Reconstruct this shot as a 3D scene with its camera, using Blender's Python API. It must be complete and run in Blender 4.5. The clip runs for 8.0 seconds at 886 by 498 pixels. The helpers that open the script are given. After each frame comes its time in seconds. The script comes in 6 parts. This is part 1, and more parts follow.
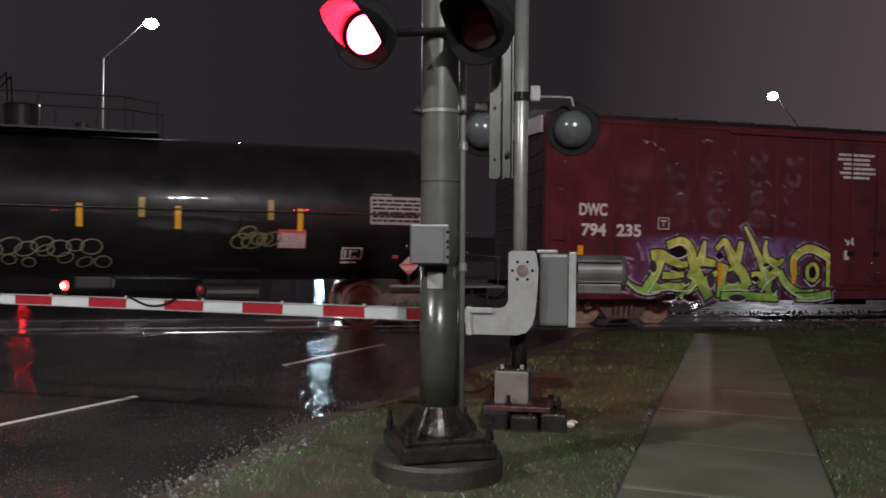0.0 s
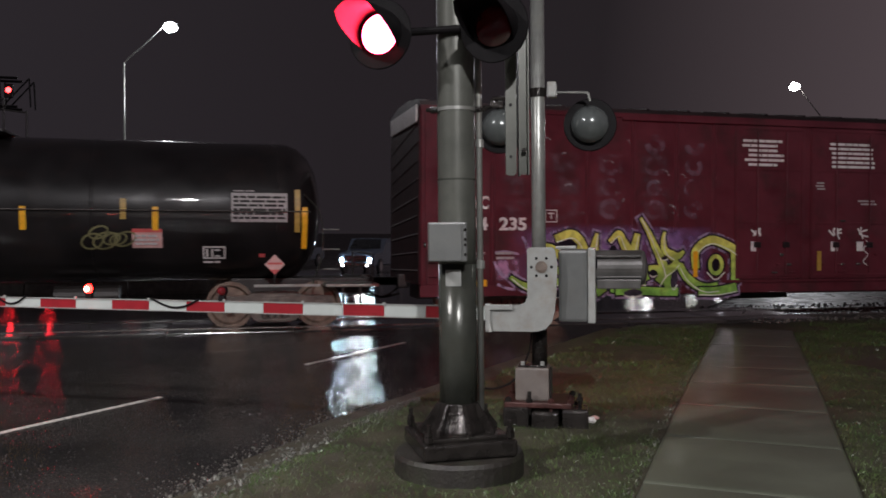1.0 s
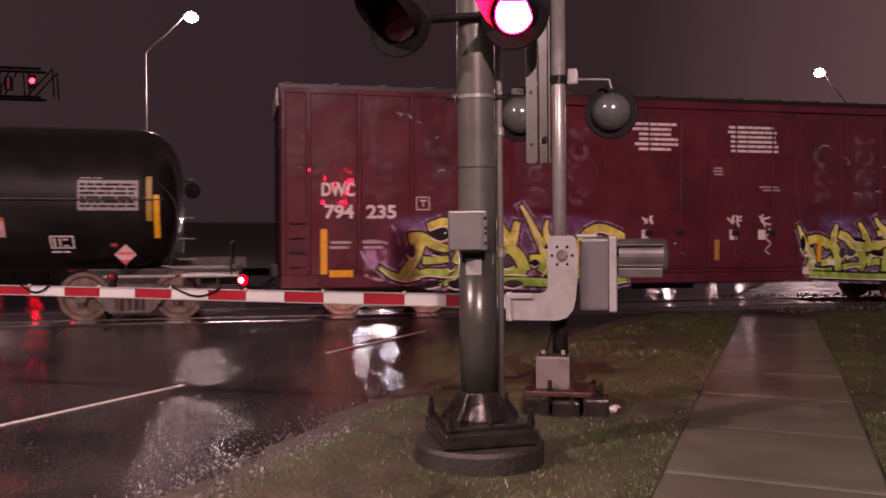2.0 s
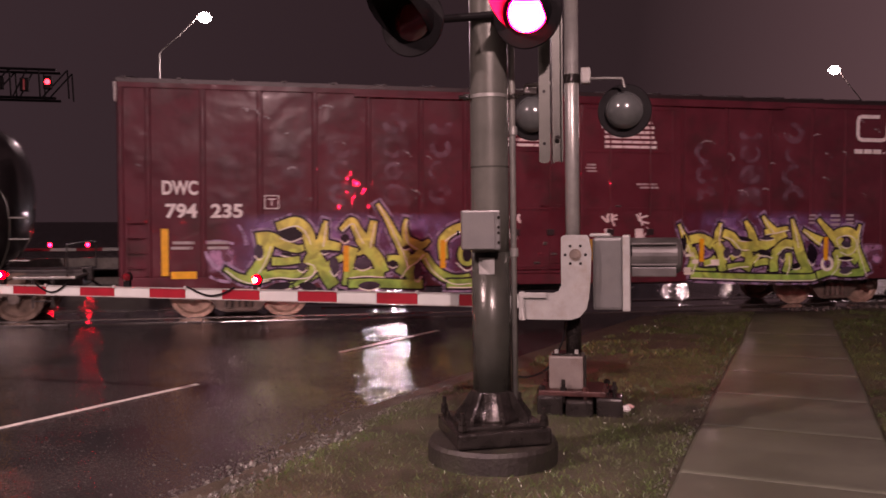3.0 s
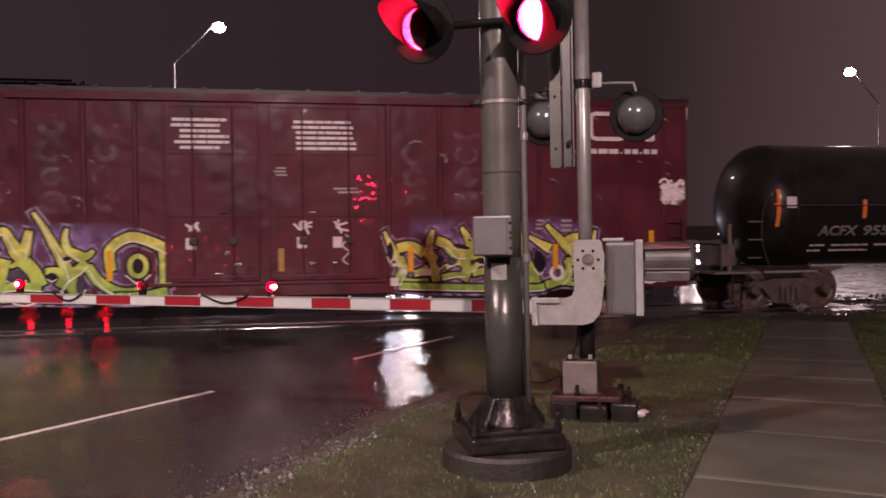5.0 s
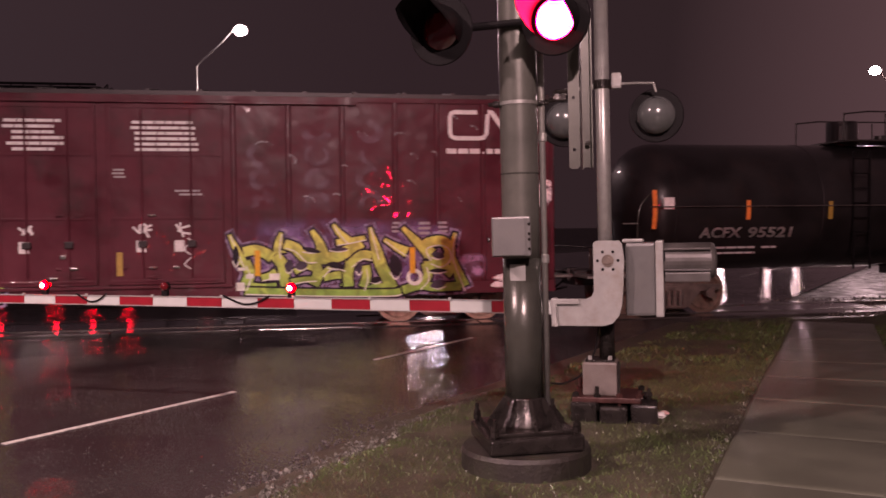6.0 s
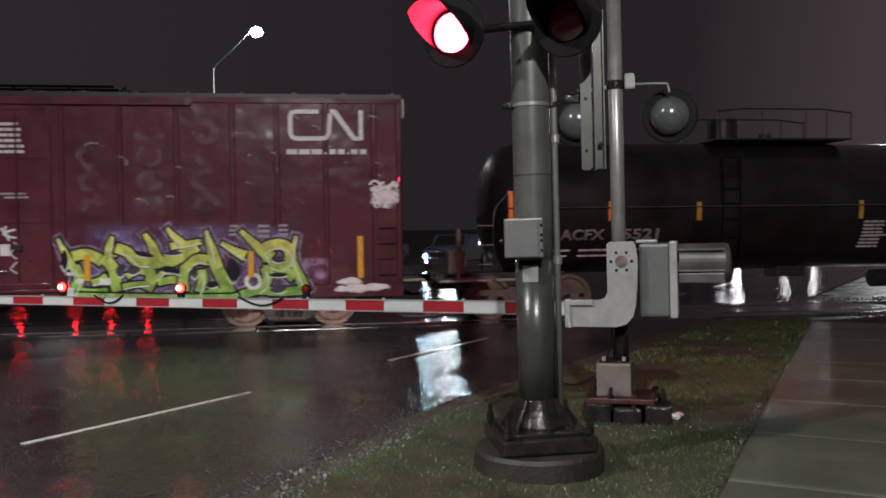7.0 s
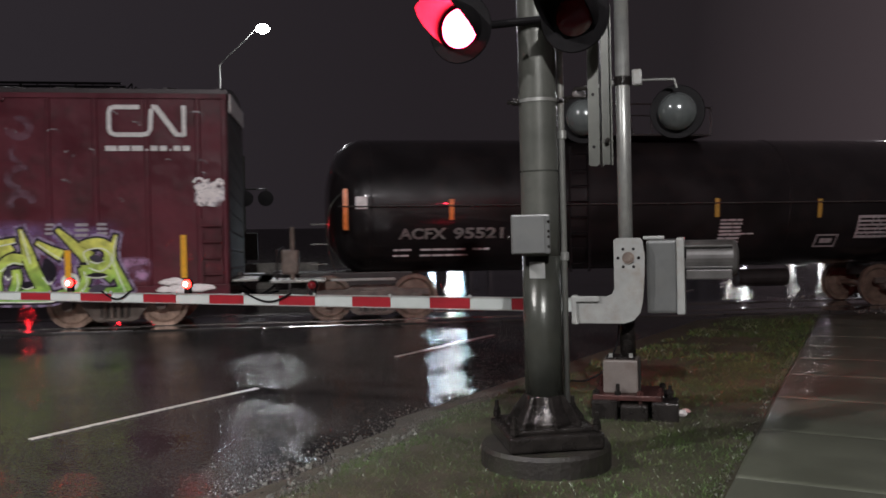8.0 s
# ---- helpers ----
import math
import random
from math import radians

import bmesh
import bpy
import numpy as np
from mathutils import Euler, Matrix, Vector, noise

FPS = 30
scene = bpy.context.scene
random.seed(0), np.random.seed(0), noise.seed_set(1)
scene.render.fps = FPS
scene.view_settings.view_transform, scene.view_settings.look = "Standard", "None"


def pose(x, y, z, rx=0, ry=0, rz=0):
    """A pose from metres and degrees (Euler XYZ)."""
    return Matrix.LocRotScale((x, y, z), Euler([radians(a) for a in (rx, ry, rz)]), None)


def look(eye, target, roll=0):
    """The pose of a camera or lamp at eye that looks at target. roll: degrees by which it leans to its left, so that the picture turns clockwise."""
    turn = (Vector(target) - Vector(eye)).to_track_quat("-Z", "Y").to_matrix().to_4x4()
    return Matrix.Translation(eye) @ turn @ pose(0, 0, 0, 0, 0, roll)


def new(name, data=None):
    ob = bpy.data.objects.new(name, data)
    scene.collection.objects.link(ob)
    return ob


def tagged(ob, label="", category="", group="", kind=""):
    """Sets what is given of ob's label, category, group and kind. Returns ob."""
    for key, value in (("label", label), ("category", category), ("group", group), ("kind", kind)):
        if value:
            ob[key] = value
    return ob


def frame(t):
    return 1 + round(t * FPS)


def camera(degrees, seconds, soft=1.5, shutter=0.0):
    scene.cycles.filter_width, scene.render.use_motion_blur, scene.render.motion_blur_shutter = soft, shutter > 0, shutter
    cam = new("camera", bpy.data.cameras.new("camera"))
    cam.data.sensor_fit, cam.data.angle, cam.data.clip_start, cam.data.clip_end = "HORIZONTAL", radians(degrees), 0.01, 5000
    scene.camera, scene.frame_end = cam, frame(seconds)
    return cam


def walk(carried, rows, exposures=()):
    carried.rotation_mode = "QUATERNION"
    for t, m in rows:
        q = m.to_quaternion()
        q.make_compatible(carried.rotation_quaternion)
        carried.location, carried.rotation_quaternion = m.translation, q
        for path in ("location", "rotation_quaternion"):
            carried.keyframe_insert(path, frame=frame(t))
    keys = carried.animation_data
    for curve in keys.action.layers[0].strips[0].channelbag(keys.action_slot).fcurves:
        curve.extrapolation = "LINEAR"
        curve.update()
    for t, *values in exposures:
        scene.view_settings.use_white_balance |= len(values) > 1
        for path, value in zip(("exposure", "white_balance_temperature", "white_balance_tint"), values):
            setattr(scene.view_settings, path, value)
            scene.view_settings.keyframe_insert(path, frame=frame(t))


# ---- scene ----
# ---- camera and its path ----
cam = camera(54.9, 8.0, soft=1.65, shutter=0.5)
PATH = [
    (0.0, pose(-0.033, 0.009, 1.987, 89.105, -1.128, -15.538)),
    (0.5, pose(-0.026, -0.007, 1.992, 89.319, -0.574, -15.012)),
    (1.0, pose(-0.012, -0.008, 1.991, 88.913, -0.206, -14.131)),
    (2.5, pose(-0.008, 0.012, 1.989, 88.044, -0.061, -12.275)),
    (3.0, pose(-0.011, 0.006, 1.992, 88.097, 0.030, -11.928)),
    (3.5, pose(-0.000, -0.000, 1.990, 88.240, 0.050, -11.940)),
    (4.0, pose(0.004, -0.004, 1.996, 88.325, 0.130, -11.893)),
    (4.5, pose(0.002, -0.010, 1.990, 88.462, 0.367, -11.533)),
    (6.0, pose(0.016, -0.031, 1.988, 88.624, 0.622, -9.557)),
    (6.5, pose(0.027, -0.051, 1.999, 88.660, 0.734, -8.886)),
    (7.0, pose(0.039, -0.053, 1.999, 88.641, 0.784, -8.473)),
    (7.5, pose(0.034, -0.043, 1.996, 88.494, 0.731, -8.196)),
    (8.0, pose(0.034, -0.046, 1.996, 88.420, 0.766, -8.075)),
]

# times at which the flashers change over: the near lamp of each pair burns from each of these for one beat
BEAT = 0.68333
NEAR_ON = [0.1667 + 2 * BEAT * k for k in range(6)]
LOOKS = [(0.0, 0.26, 6800, 18)]
for start in NEAR_ON:
    a, b = start, start + BEAT
    for t, v in ((a + 0.0, (0.2, 6850, 18)), (a + 0.1, (0.46, 8900, 68)), (b + 0.0, (0.46, 8900, 68)), (b + 0.1, (0.2, 6850, 18))):
        if 0 < t < 8.0:
            LOOKS.append((t, *v))
walk(cam, PATH, LOOKS)

# ---- world and large lights ----
world = bpy.data.worlds.new("night_sky")
scene.world = world
world.use_nodes = True
wn = world.node_tree.nodes
wl = world.node_tree.links
w_geo = wn.new("ShaderNodeTexCoord")
w_sep = wn.new("ShaderNodeSeparateXYZ")
w_ramp = wn.new("ShaderNodeValToRGB")
wl.new(w_geo.outputs["Generated"], w_sep.inputs[0])
# low night cloud; haze round the right street lamp is painted in as a brighter east
w_span = wn.new("ShaderNodeMapRange")
w_span.inputs[1].default_value, w_span.inputs[2].default_value = -0.6, 0.8
wl.new(w_sep.outputs["X"], w_span.inputs[0])
wl.new(w_span.outputs[0], w_ramp.inputs[0])
w_ramp.color_ramp.elements[0].position, w_ramp.color_ramp.elements[0].color = 0.0, (0.0230, 0.0212, 0.0255, 1)
w_ramp.color_ramp.elements[1].position, w_ramp.color_ramp.elements[1].color = 0.92, (0.0600, 0.0490, 0.0545, 1)
for place, tone in ((0.52, (0.0150, 0.0130, 0.0155, 1)), (0.72, (0.0150, 0.0130, 0.0150, 1))):
    w_ramp.color_ramp.elements.new(place).color = tone
wl.new(w_ramp.outputs[0], wn["Background"].inputs[0])
wn["Background"].inputs[1].default_value = 1.0


def night_lamp(name, at, watts, colour, radius=0.18, aim=None, cone=0):
    data = bpy.data.lights.new(name, "SPOT" if cone else "POINT")
    data.energy, data.color, data.shadow_soft_size = watts, colour, radius
    if cone:
        data.spot_size, data.spot_blend = radians(cone), 0.5
    ob = new(name, data)
    ob.matrix_world = look(at, aim or (at[0] + 0.01, at[1], 0))
    return ob


COOL = (0.86, 0.95, 1.0)
LAMP_L = (-2.66, 42.6, 11.65)
LAMP_R = (32.25, 43.7, 10.6)
LAMP_A = (-0.5, -10.0, 11.4)
LAMP_B = (-10.0, 2.0, 10.6)
night_lamp("street_light_a", LAMP_A, 13000, (0.93, 0.97, 1.0))
night_lamp("street_light_b", LAMP_B, 9500, (0.95, 0.97, 1.0), cone=136)
night_lamp("street_light_l", LAMP_L, 800, COOL)
night_lamp("street_light_r", LAMP_R, 2200, COOL)

# ---- materials ----


def material(name, base, rough=0.6, metal=0.0, vary=0.25, scale=6.0, bump=0.2, bump_scale=60.0, dirt=None, dirt_amount=0.5, dirt_scale=2.0, spread=(0, 0), coat=0.0, island=0.0, spec=0.5, dent=0.0):
    """Base colour broken at two scales, patches of dirt, fine relief."""
    m = bpy.data.materials.new(name)
    m.use_nodes = True
    n, l = m.node_tree.nodes, m.node_tree.links
    b = n["Principled BSDF"]
    tc = n.new("ShaderNodeTexCoord")
    big = n.new("ShaderNodeTexNoise")
    big.inputs["Scale"].default_value, big.inputs["Detail"].default_value = scale, 6
    l.new(tc.outputs["Object"], big.inputs["Vector"])
    ramp = n.new("ShaderNodeValToRGB")
    lo = [max(0, c * (1 - vary)) for c in base]
    hi = [min(1, c * (1 + vary)) for c in base]
    ramp.color_ramp.elements[0].position, ramp.color_ramp.elements[0].color = 0.3, (*lo, 1)
    ramp.color_ramp.elements[1].position, ramp.color_ramp.elements[1].color = 0.7, (*hi, 1)
    l.new(big.outputs[0], ramp.inputs[0])
    colour = ramp.outputs[0]
    if dirt:
        spots = n.new("ShaderNodeTexNoise")
        spots.inputs["Scale"].default_value, spots.inputs["Detail"].default_value, spots.inputs["Roughness"].default_value = dirt_scale, 8, 0.65
        l.new(tc.outputs["Object"], spots.inputs["Vector"])
        cut = n.new("ShaderNodeMapRange")
        cut.inputs[1].default_value, cut.inputs[2].default_value, cut.inputs[4].default_value = 0.5, 0.68, dirt_amount
        l.new(spots.outputs[0], cut.inputs[0])
        mix = n.new("ShaderNodeMix")
        mix.data_type = "RGBA"
        l.new(cut.outputs[0], mix.inputs["Factor"])
        l.new(colour, mix.inputs["A"])
        mix.inputs["B"].default_value = (*dirt, 1)
        colour = mix.outputs["Result"]
    if island:
        geo = n.new("ShaderNodeNewGeometry")
        hue = n.new("ShaderNodeHueSaturation")
        rng = n.new("ShaderNodeMapRange")
        rng.inputs[3].default_value, rng.inputs[4].default_value = 1 - island, 1 + island
        l.new(geo.outputs["Random Per Island"], rng.inputs[0])
        l.new(rng.outputs[0], hue.inputs["Value"])
        l.new(colour, hue.inputs["Color"])
        colour = hue.outputs[0]
    l.new(colour, b.inputs["Base Color"])
    b.inputs["Metallic"].default_value = metal
    b.inputs["Specular IOR Level"].default_value = spec
    b.inputs["Roughness"].default_value = rough
    if spread[1]:
        rr = n.new("ShaderNodeMapRange")
        rr.inputs[1].default_value, rr.inputs[2].default_value = 0.35, 0.65
        rr.inputs[3].default_value, rr.inputs[4].default_value = spread
        l.new(big.outputs[0], rr.inputs[0])
        l.new(rr.outputs[0], b.inputs["Roughness"])
    if coat:
        b.inputs["Coat Weight"].default_value, b.inputs["Coat Roughness"].default_value = coat, 0.045
    if bump:
        fine = n.new("ShaderNodeTexNoise")
        fine.inputs["Scale"].default_value, fine.inputs["Detail"].default_value = bump_scale, 4
        l.new(tc.outputs["Object"], fine.inputs["Vector"])
        bp = n.new("ShaderNodeBump")
        bp.inputs["Strength"].default_value, bp.inputs["Distance"].default_value = bump, 0.01
        l.new(fine.outputs[0], bp.inputs["Height"])
        if dent:
            waves = n.new("ShaderNodeTexNoise")
            waves.inputs["Scale"].default_value, waves.inputs["Detail"].default_value = 2.2, 1.6
            l.new(tc.outputs["Object"], waves.inputs["Vector"])
            bd = n.new("ShaderNodeBump")
            bd.inputs["Strength"].default_value, bd.inputs["Distance"].default_value = dent, 0.05
            l.new(waves.outputs[0], bd.inputs["Height"])
            l.new(bd.outputs[0], bp.inputs["Normal"])
        l.new(bp.outputs[0], b.inputs["Normal"])
        l.new(bp.outputs[0], b.inputs["Coat Normal"])
    return m


def glow(name, colour, strength):
    m = bpy.data.materials.new(name)
    m.use_nodes = True
    b = m.node_tree.nodes["Principled BSDF"]
    b.inputs["Base Color"].default_value = (*[0.6 * c for c in colour], 1)
    b.inputs["Emission Color"].default_value, b.inputs["Emission Strength"].default_value = (*colour, 1), strength
    b.inputs["Roughness"].default_value = 0.25
    return m


def wet_asphalt():
    """Dark asphalt under a broken film of water: still pools, drained grit, worn wheel tracks."""
    m = bpy.data.materials.new("wet_asphalt")
    m.use_nodes = True
    n, l = m.node_tree.nodes, m.node_tree.links
    b = n["Principled BSDF"]
    tc = n.new("ShaderNodeTexCoord")
    pools = n.new("ShaderNodeTexNoise")
    pools.inputs["Scale"].default_value, pools.inputs["Detail"].default_value = 0.55, 5
    l.new(tc.outputs["Object"], pools.inputs["Vector"])
    grit = n.new("ShaderNodeTexNoise")
    grit.inputs["Scale"].default_value, grit.inputs["Detail"].default_value = 75, 2
    l.new(tc.outputs["Object"], grit.inputs["Vector"])
    swell = n.new("ShaderNodeTexNoise")
    swell.inputs["Scale"].default_value, swell.inputs["Detail"].default_value = 14, 2
    l.new(tc.outputs["Object"], swell.inputs["Vector"])
    ramp = n.new("ShaderNodeValToRGB")
    ramp.color_ramp.elements[0].position, ramp.color_ramp.elements[0].color = 0.35, (0.023, 0.022, 0.0215, 1)
    ramp.color_ramp.elements[1].position, ramp.color_ramp.elements[1].color = 0.7, (0.045, 0.042, 0.039, 1)
    l.new(pools.outputs[0], ramp.inputs[0])
    mix = n.new("ShaderNodeMix")
    mix.data_type, mix.blend_type = "RGBA", "MULTIPLY"
    mix.inputs["Factor"].default_value = 0.6
    l.new(ramp.outputs[0], mix.inputs["A"])
    l.new(grit.outputs["Color"], mix.inputs["B"])
    l.new(mix.outputs["Result"], b.inputs["Base Color"])
    rough = n.new("ShaderNodeMapRange")
    rough.inputs[1].default_value, rough.inputs[2].default_value = 0.4, 0.64
    rough.inputs[3].default_value, rough.inputs[4].default_value = 0.035, 0.10
    l.new(pools.outputs[0], rough.inputs[0])
    l.new(rough.outputs[0], b.inputs["Roughness"])
    relief = n.new("ShaderNodeMapRange")
    relief.inputs[1].default_value, relief.inputs[2].default_value = 0.36, 0.58
    relief.inputs[3].default_value, relief.inputs[4].default_value = 0.20, 0.46
    l.new(pools.outputs[0], relief.inputs[0])
    grains = n.new("ShaderNodeTexVoronoi")
    grains.inputs["Scale"].default_value = 48
    l.new(tc.outputs["Object"], grains.inputs["Vector"])
    add = n.new("ShaderNodeMath")
    add.operation = "MULTIPLY_ADD"
    add.inputs[1].default_value = -1.1
    l.new(grains.outputs["Distance"], add.inputs[0])
    l.new(swell.outputs[0], add.inputs[2])
    bp = n.new("ShaderNodeBump")
    bp.inputs["Distance"].default_value = 0.006
    l.new(relief.outputs[0], bp.inputs["Strength"])
    l.new(add.outputs[0], bp.inputs["Height"])
    l.new(bp.outputs[0], b.inputs["Normal"])
    b.inputs["IOR"].default_value = 1.4
    return m


def fade_paint(name, low, high, z0, z1, rough=0.3):
    """Spray paint that runs from one colour at z0 to another at z1."""
    m = bpy.data.materials.new(name)
    m.use_nodes = True
    n, l = m.node_tree.nodes, m.node_tree.links
    b = n["Principled BSDF"]
    tc = n.new("ShaderNodeTexCoord")
    sep = n.new("ShaderNodeSeparateXYZ")
    l.new(tc.outputs["Object"], sep.inputs[0])
    cloud = n.new("ShaderNodeTexNoise")
    cloud.inputs["Scale"].default_value, cloud.inputs["Detail"].default_value = 4, 5
    l.new(tc.outputs["Object"], cloud.inputs["Vector"])
    sway = n.new("ShaderNodeMath")
    sway.operation, sway.inputs[1].default_value = "MULTIPLY_ADD", 0.9
    l.new(cloud.outputs[0], sway.inputs[0])
    l.new(sep.outputs["Z"], sway.inputs[2])
    rng = n.new("ShaderNodeMapRange")
    rng.inputs[1].default_value, rng.inputs[2].default_value = z0 + 0.45, z1 + 0.45
    l.new(sway.outputs[0], rng.inputs[0])
    ramp = n.new("ShaderNodeValToRGB")
    ramp.color_ramp.elements[0].color, ramp.color_ramp.elements[1].color = (*low, 1), (*high, 1)
    l.new(rng.outputs[0], ramp.inputs[0])
    shade = n.new("ShaderNodeTexNoise")
    shade.inputs["Scale"].default_value, shade.inputs["Detail"].default_value, shade.inputs["Distortion"].default_value = 3.2, 3, 1.2
    l.new(tc.outputs["Object"], shade.inputs["Vector"])
    tone = n.new("ShaderNodeMapRange")
    tone.inputs[1].default_value, tone.inputs[2].default_value, tone.inputs[3].default_value, tone.inputs[4].default_value = 0.36, 0.6, 0.62, 1.15
    l.new(shade.outputs[0], tone.inputs[0])
    hue = n.new("ShaderNodeHueSaturation")
    l.new(tone.outputs[0], hue.inputs["Value"])
    l.new(ramp.outputs[0], hue.inputs["Color"])
    l.new(hue.outputs[0], b.inputs["Base Color"])
    b.inputs["Roughness"].default_value = rough
    return m


def mist_paint(name, colour, cut=0.5, scale=2.5, most=0.8, soft=False):
    """Thin overspray: paint that lets the wall through in clouds."""
    m = material(name, colour, 0.45, vary=0.35, scale=5, bump=0)
    n, l = m.node_tree.nodes, m.node_tree.links
    tc = n.new("ShaderNodeTexCoord")
    cloud = n.new("ShaderNodeTexNoise")
    cloud.inputs["Scale"].default_value, cloud.inputs["Detail"].default_value = scale, 6
    l.new(tc.outputs["Object"], cloud.inputs["Vector"])
    rng = n.new("ShaderNodeMapRange")
    rng.inputs[1].default_value, rng.inputs[2].default_value, rng.inputs[4].default_value = cut - 0.1, cut + 0.14, most
    l.new(cloud.outputs[0], rng.inputs[0])
    alpha = rng.outputs[0]
    if soft:
        # thins out towards the rim of the patch
        sep = n.new("ShaderNodeSeparateXYZ")
        l.new(tc.outputs["Generated"], sep.inputs[0])
        for axis in ("X", "Z"):
            bell = n.new("ShaderNodeMath")
            bell.operation, bell.inputs[1].default_value = "PINGPONG", 0.5
            l.new(sep.outputs[axis], bell.inputs[0])
            rim = n.new("ShaderNodeMapRange")
            rim.interpolation_type = "SMOOTHSTEP"
            rim.inputs[1].default_value, rim.inputs[2].default_value = 0.02, 0.26
            l.new(bell.outputs[0], rim.inputs[0])
            mul = n.new("ShaderNodeMath")
            mul.operation = "MULTIPLY"
            l.new(alpha, mul.inputs[0])
            l.new(rim.outputs[0], mul.inputs[1])
            alpha = mul.outputs[0]
    l.new(alpha, n["Principled BSDF"].inputs["Alpha"])
    return m


M_ASPHALT = wet_asphalt()
M_GROUND = material("dark_ground", (0.035, 0.032, 0.028), 0.5, vary=0.5, scale=1.6, bump=0.9, bump_scale=12, spread=(0.2, 0.75))
M_GRIT = material("wet_grit", (0.10, 0.095, 0.09), 0.08, vary=0.3, scale=30, bump=0, coat=1.0, island=0.4)
M_SOIL = material("wet_soil", (0.046, 0.040, 0.028), 0.55, vary=0.5, scale=3, bump=0.8, bump_scale=40, dirt=(0.03, 0.045, 0.015), dirt_scale=4)
M_GRASS = material("grass_blades", (0.052, 0.097, 0.027), 0.36, vary=0.5, scale=1.2, bump=0, dirt=(0.085, 0.058, 0.032), dirt_amount=0.6, dirt_scale=1.1, island=0.5)
M_WALK = material("wet_concrete_walk", (0.080, 0.087, 0.064), 0.5, vary=0.2, scale=1.3, bump=0.16, bump_scale=120, dirt=(0.058, 0.064, 0.05), dirt_amount=0.35, dirt_scale=2.5, spread=(0.40, 0.6), coat=0.42, spec=0.25)
M_KERB = material("worn_kerb", (0.055, 0.05, 0.043), 0.45, vary=0.4, scale=5, bump=0.8, bump_scale=50)
M_CONC = material("concrete", (0.16, 0.15, 0.13), 0.55, vary=0.3, scale=5, bump=0.5, bump_scale=70, dirt=(0.07, 0.07, 0.05))
M_CASTBASE = material("stained_cast_base", (0.13, 0.112, 0.10), 0.5, vary=0.2, scale=6, bump=0.25, bump_scale=60, dirt=(0.08, 0.05, 0.035), dirt_amount=0.5, dirt_scale=5)
M_GALV = material("galvanised_steel", (0.30, 0.31, 0.29), 0.36, 0.55, vary=0.15, scale=9, bump=0.08, dirt=(0.25, 0.24, 0.2), dirt_amount=0.5, dirt_scale=3)
M_POLE = material("weathered_pole_steel", (0.094, 0.099, 0.086), 0.33, 0.3, vary=0.18, scale=5, bump=0.1, dirt=(0.11, 0.11, 0.095), dirt_amount=0.6, dirt_scale=2.5)
M_LOWER = material("dark_lower_shaft", (0.048, 0.052, 0.044), 0.26, 0.3, vary=0.25, scale=5, bump=0.15, dirt=(0.05, 0.05, 0.04), dirt_amount=0.6, dirt_scale=3)
# footing's shaded side is put into this near-black colour, flecked with green
M_FOOT = material("shade_dark_concrete", (0.015, 0.013, 0.010), 0.6, vary=0.45, scale=6, bump=0.6, bump_scale=40, dirt=(0.025, 0.03, 0.015), dirt_scale=4)
M_BASE = material("dark_wet_iron", (0.026, 0.023, 0.021), 0.2, 0.5, vary=0.4, scale=8, bump=0.4, bump_scale=50)
M_SILVER = material("aluminium_paint", (0.29, 0.30, 0.285), 0.42, 0.25, vary=0.12, scale=7, bump=0.12, dirt=(0.22, 0.18, 0.14), dirt_amount=0.55, dirt_scale=5)
M_BOXGREY = material("grey_enclosure_paint", (0.112, 0.118, 0.114), 0.4, 0.2, vary=0.12, scale=8, bump=0.1, dirt=(0.11, 0.11, 0.10), dirt_scale=4)
M_MOTOR = material("worn_cover_paint", (0.085, 0.082, 0.078), 0.42, 0.15, vary=0.25, scale=6, bump=0.12, dirt=(0.05, 0.042, 0.036), dirt_amount=0.6, dirt_scale=4)
M_BLACK = material("black_sheet_metal", (0.006, 0.0055, 0.006), 0.5, 0.0, vary=0.3, bump=0.1, spec=0.12)
M_RUSTRED = material("rusty_red_iron", (0.055, 0.02, 0.017), 0.4, 0.3, vary=0.5, scale=9, bump=0.5)
M_BOXCAR = material("boxcar_oxide_red", (0.112, 0.0205, 0.030), 0.33, vary=0.22, scale=1.6, bump=0.07, bump_scale=6, dirt=(0.055, 0.022, 0.023), dirt_amount=0.8, dirt_scale=1.1, spread=(0.3, 0.55), coat=0.85, dent=0.55, spec=0.2)
M_ROOF = material("boxcar_roof_grey", (0.022, 0.014, 0.015), 0.45, 0.2, vary=0.3, scale=2, bump=0.2)
M_TANK = material("tank_black_paint", (0.012, 0.0105, 0.011), 0.45, vary=0.4, scale=1.2, bump=0.14, bump_scale=5, dirt=(0.026, 0.018, 0.016), dirt_scale=1.5, spread=(0.3, 0.5), coat=0.9, dent=0.12, spec=0.2)
M_WHEEL = material("worn_wheel_steel", (0.42, 0.29, 0.22), 0.45, 0.35, vary=0.3, scale=7, bump=0.25, dirt=(0.15, 0.09, 0.06), dirt_scale=5)
M_TRUCK = material("truck_casting", (0.14, 0.11, 0.09), 0.5, 0.2, vary=0.35, scale=6, bump=0.4, dirt=(0.06, 0.045, 0.035), dirt_scale=4)
# darker wheel and casting colours for the tank cars
M_DARKWHEEL = material("dark_wheel_steel", (0.15, 0.105, 0.08), 0.45, 0.35, vary=0.35, scale=7, bump=0.25, dirt=(0.05, 0.035, 0.03), dirt_scale=5)
M_DARKTRUCK = material("dark_truck_casting", (0.115, 0.095, 0.082), 0.45, 0.2, vary=0.35, scale=6, bump=0.4, dirt=(0.03, 0.024, 0.02), dirt_scale=4)
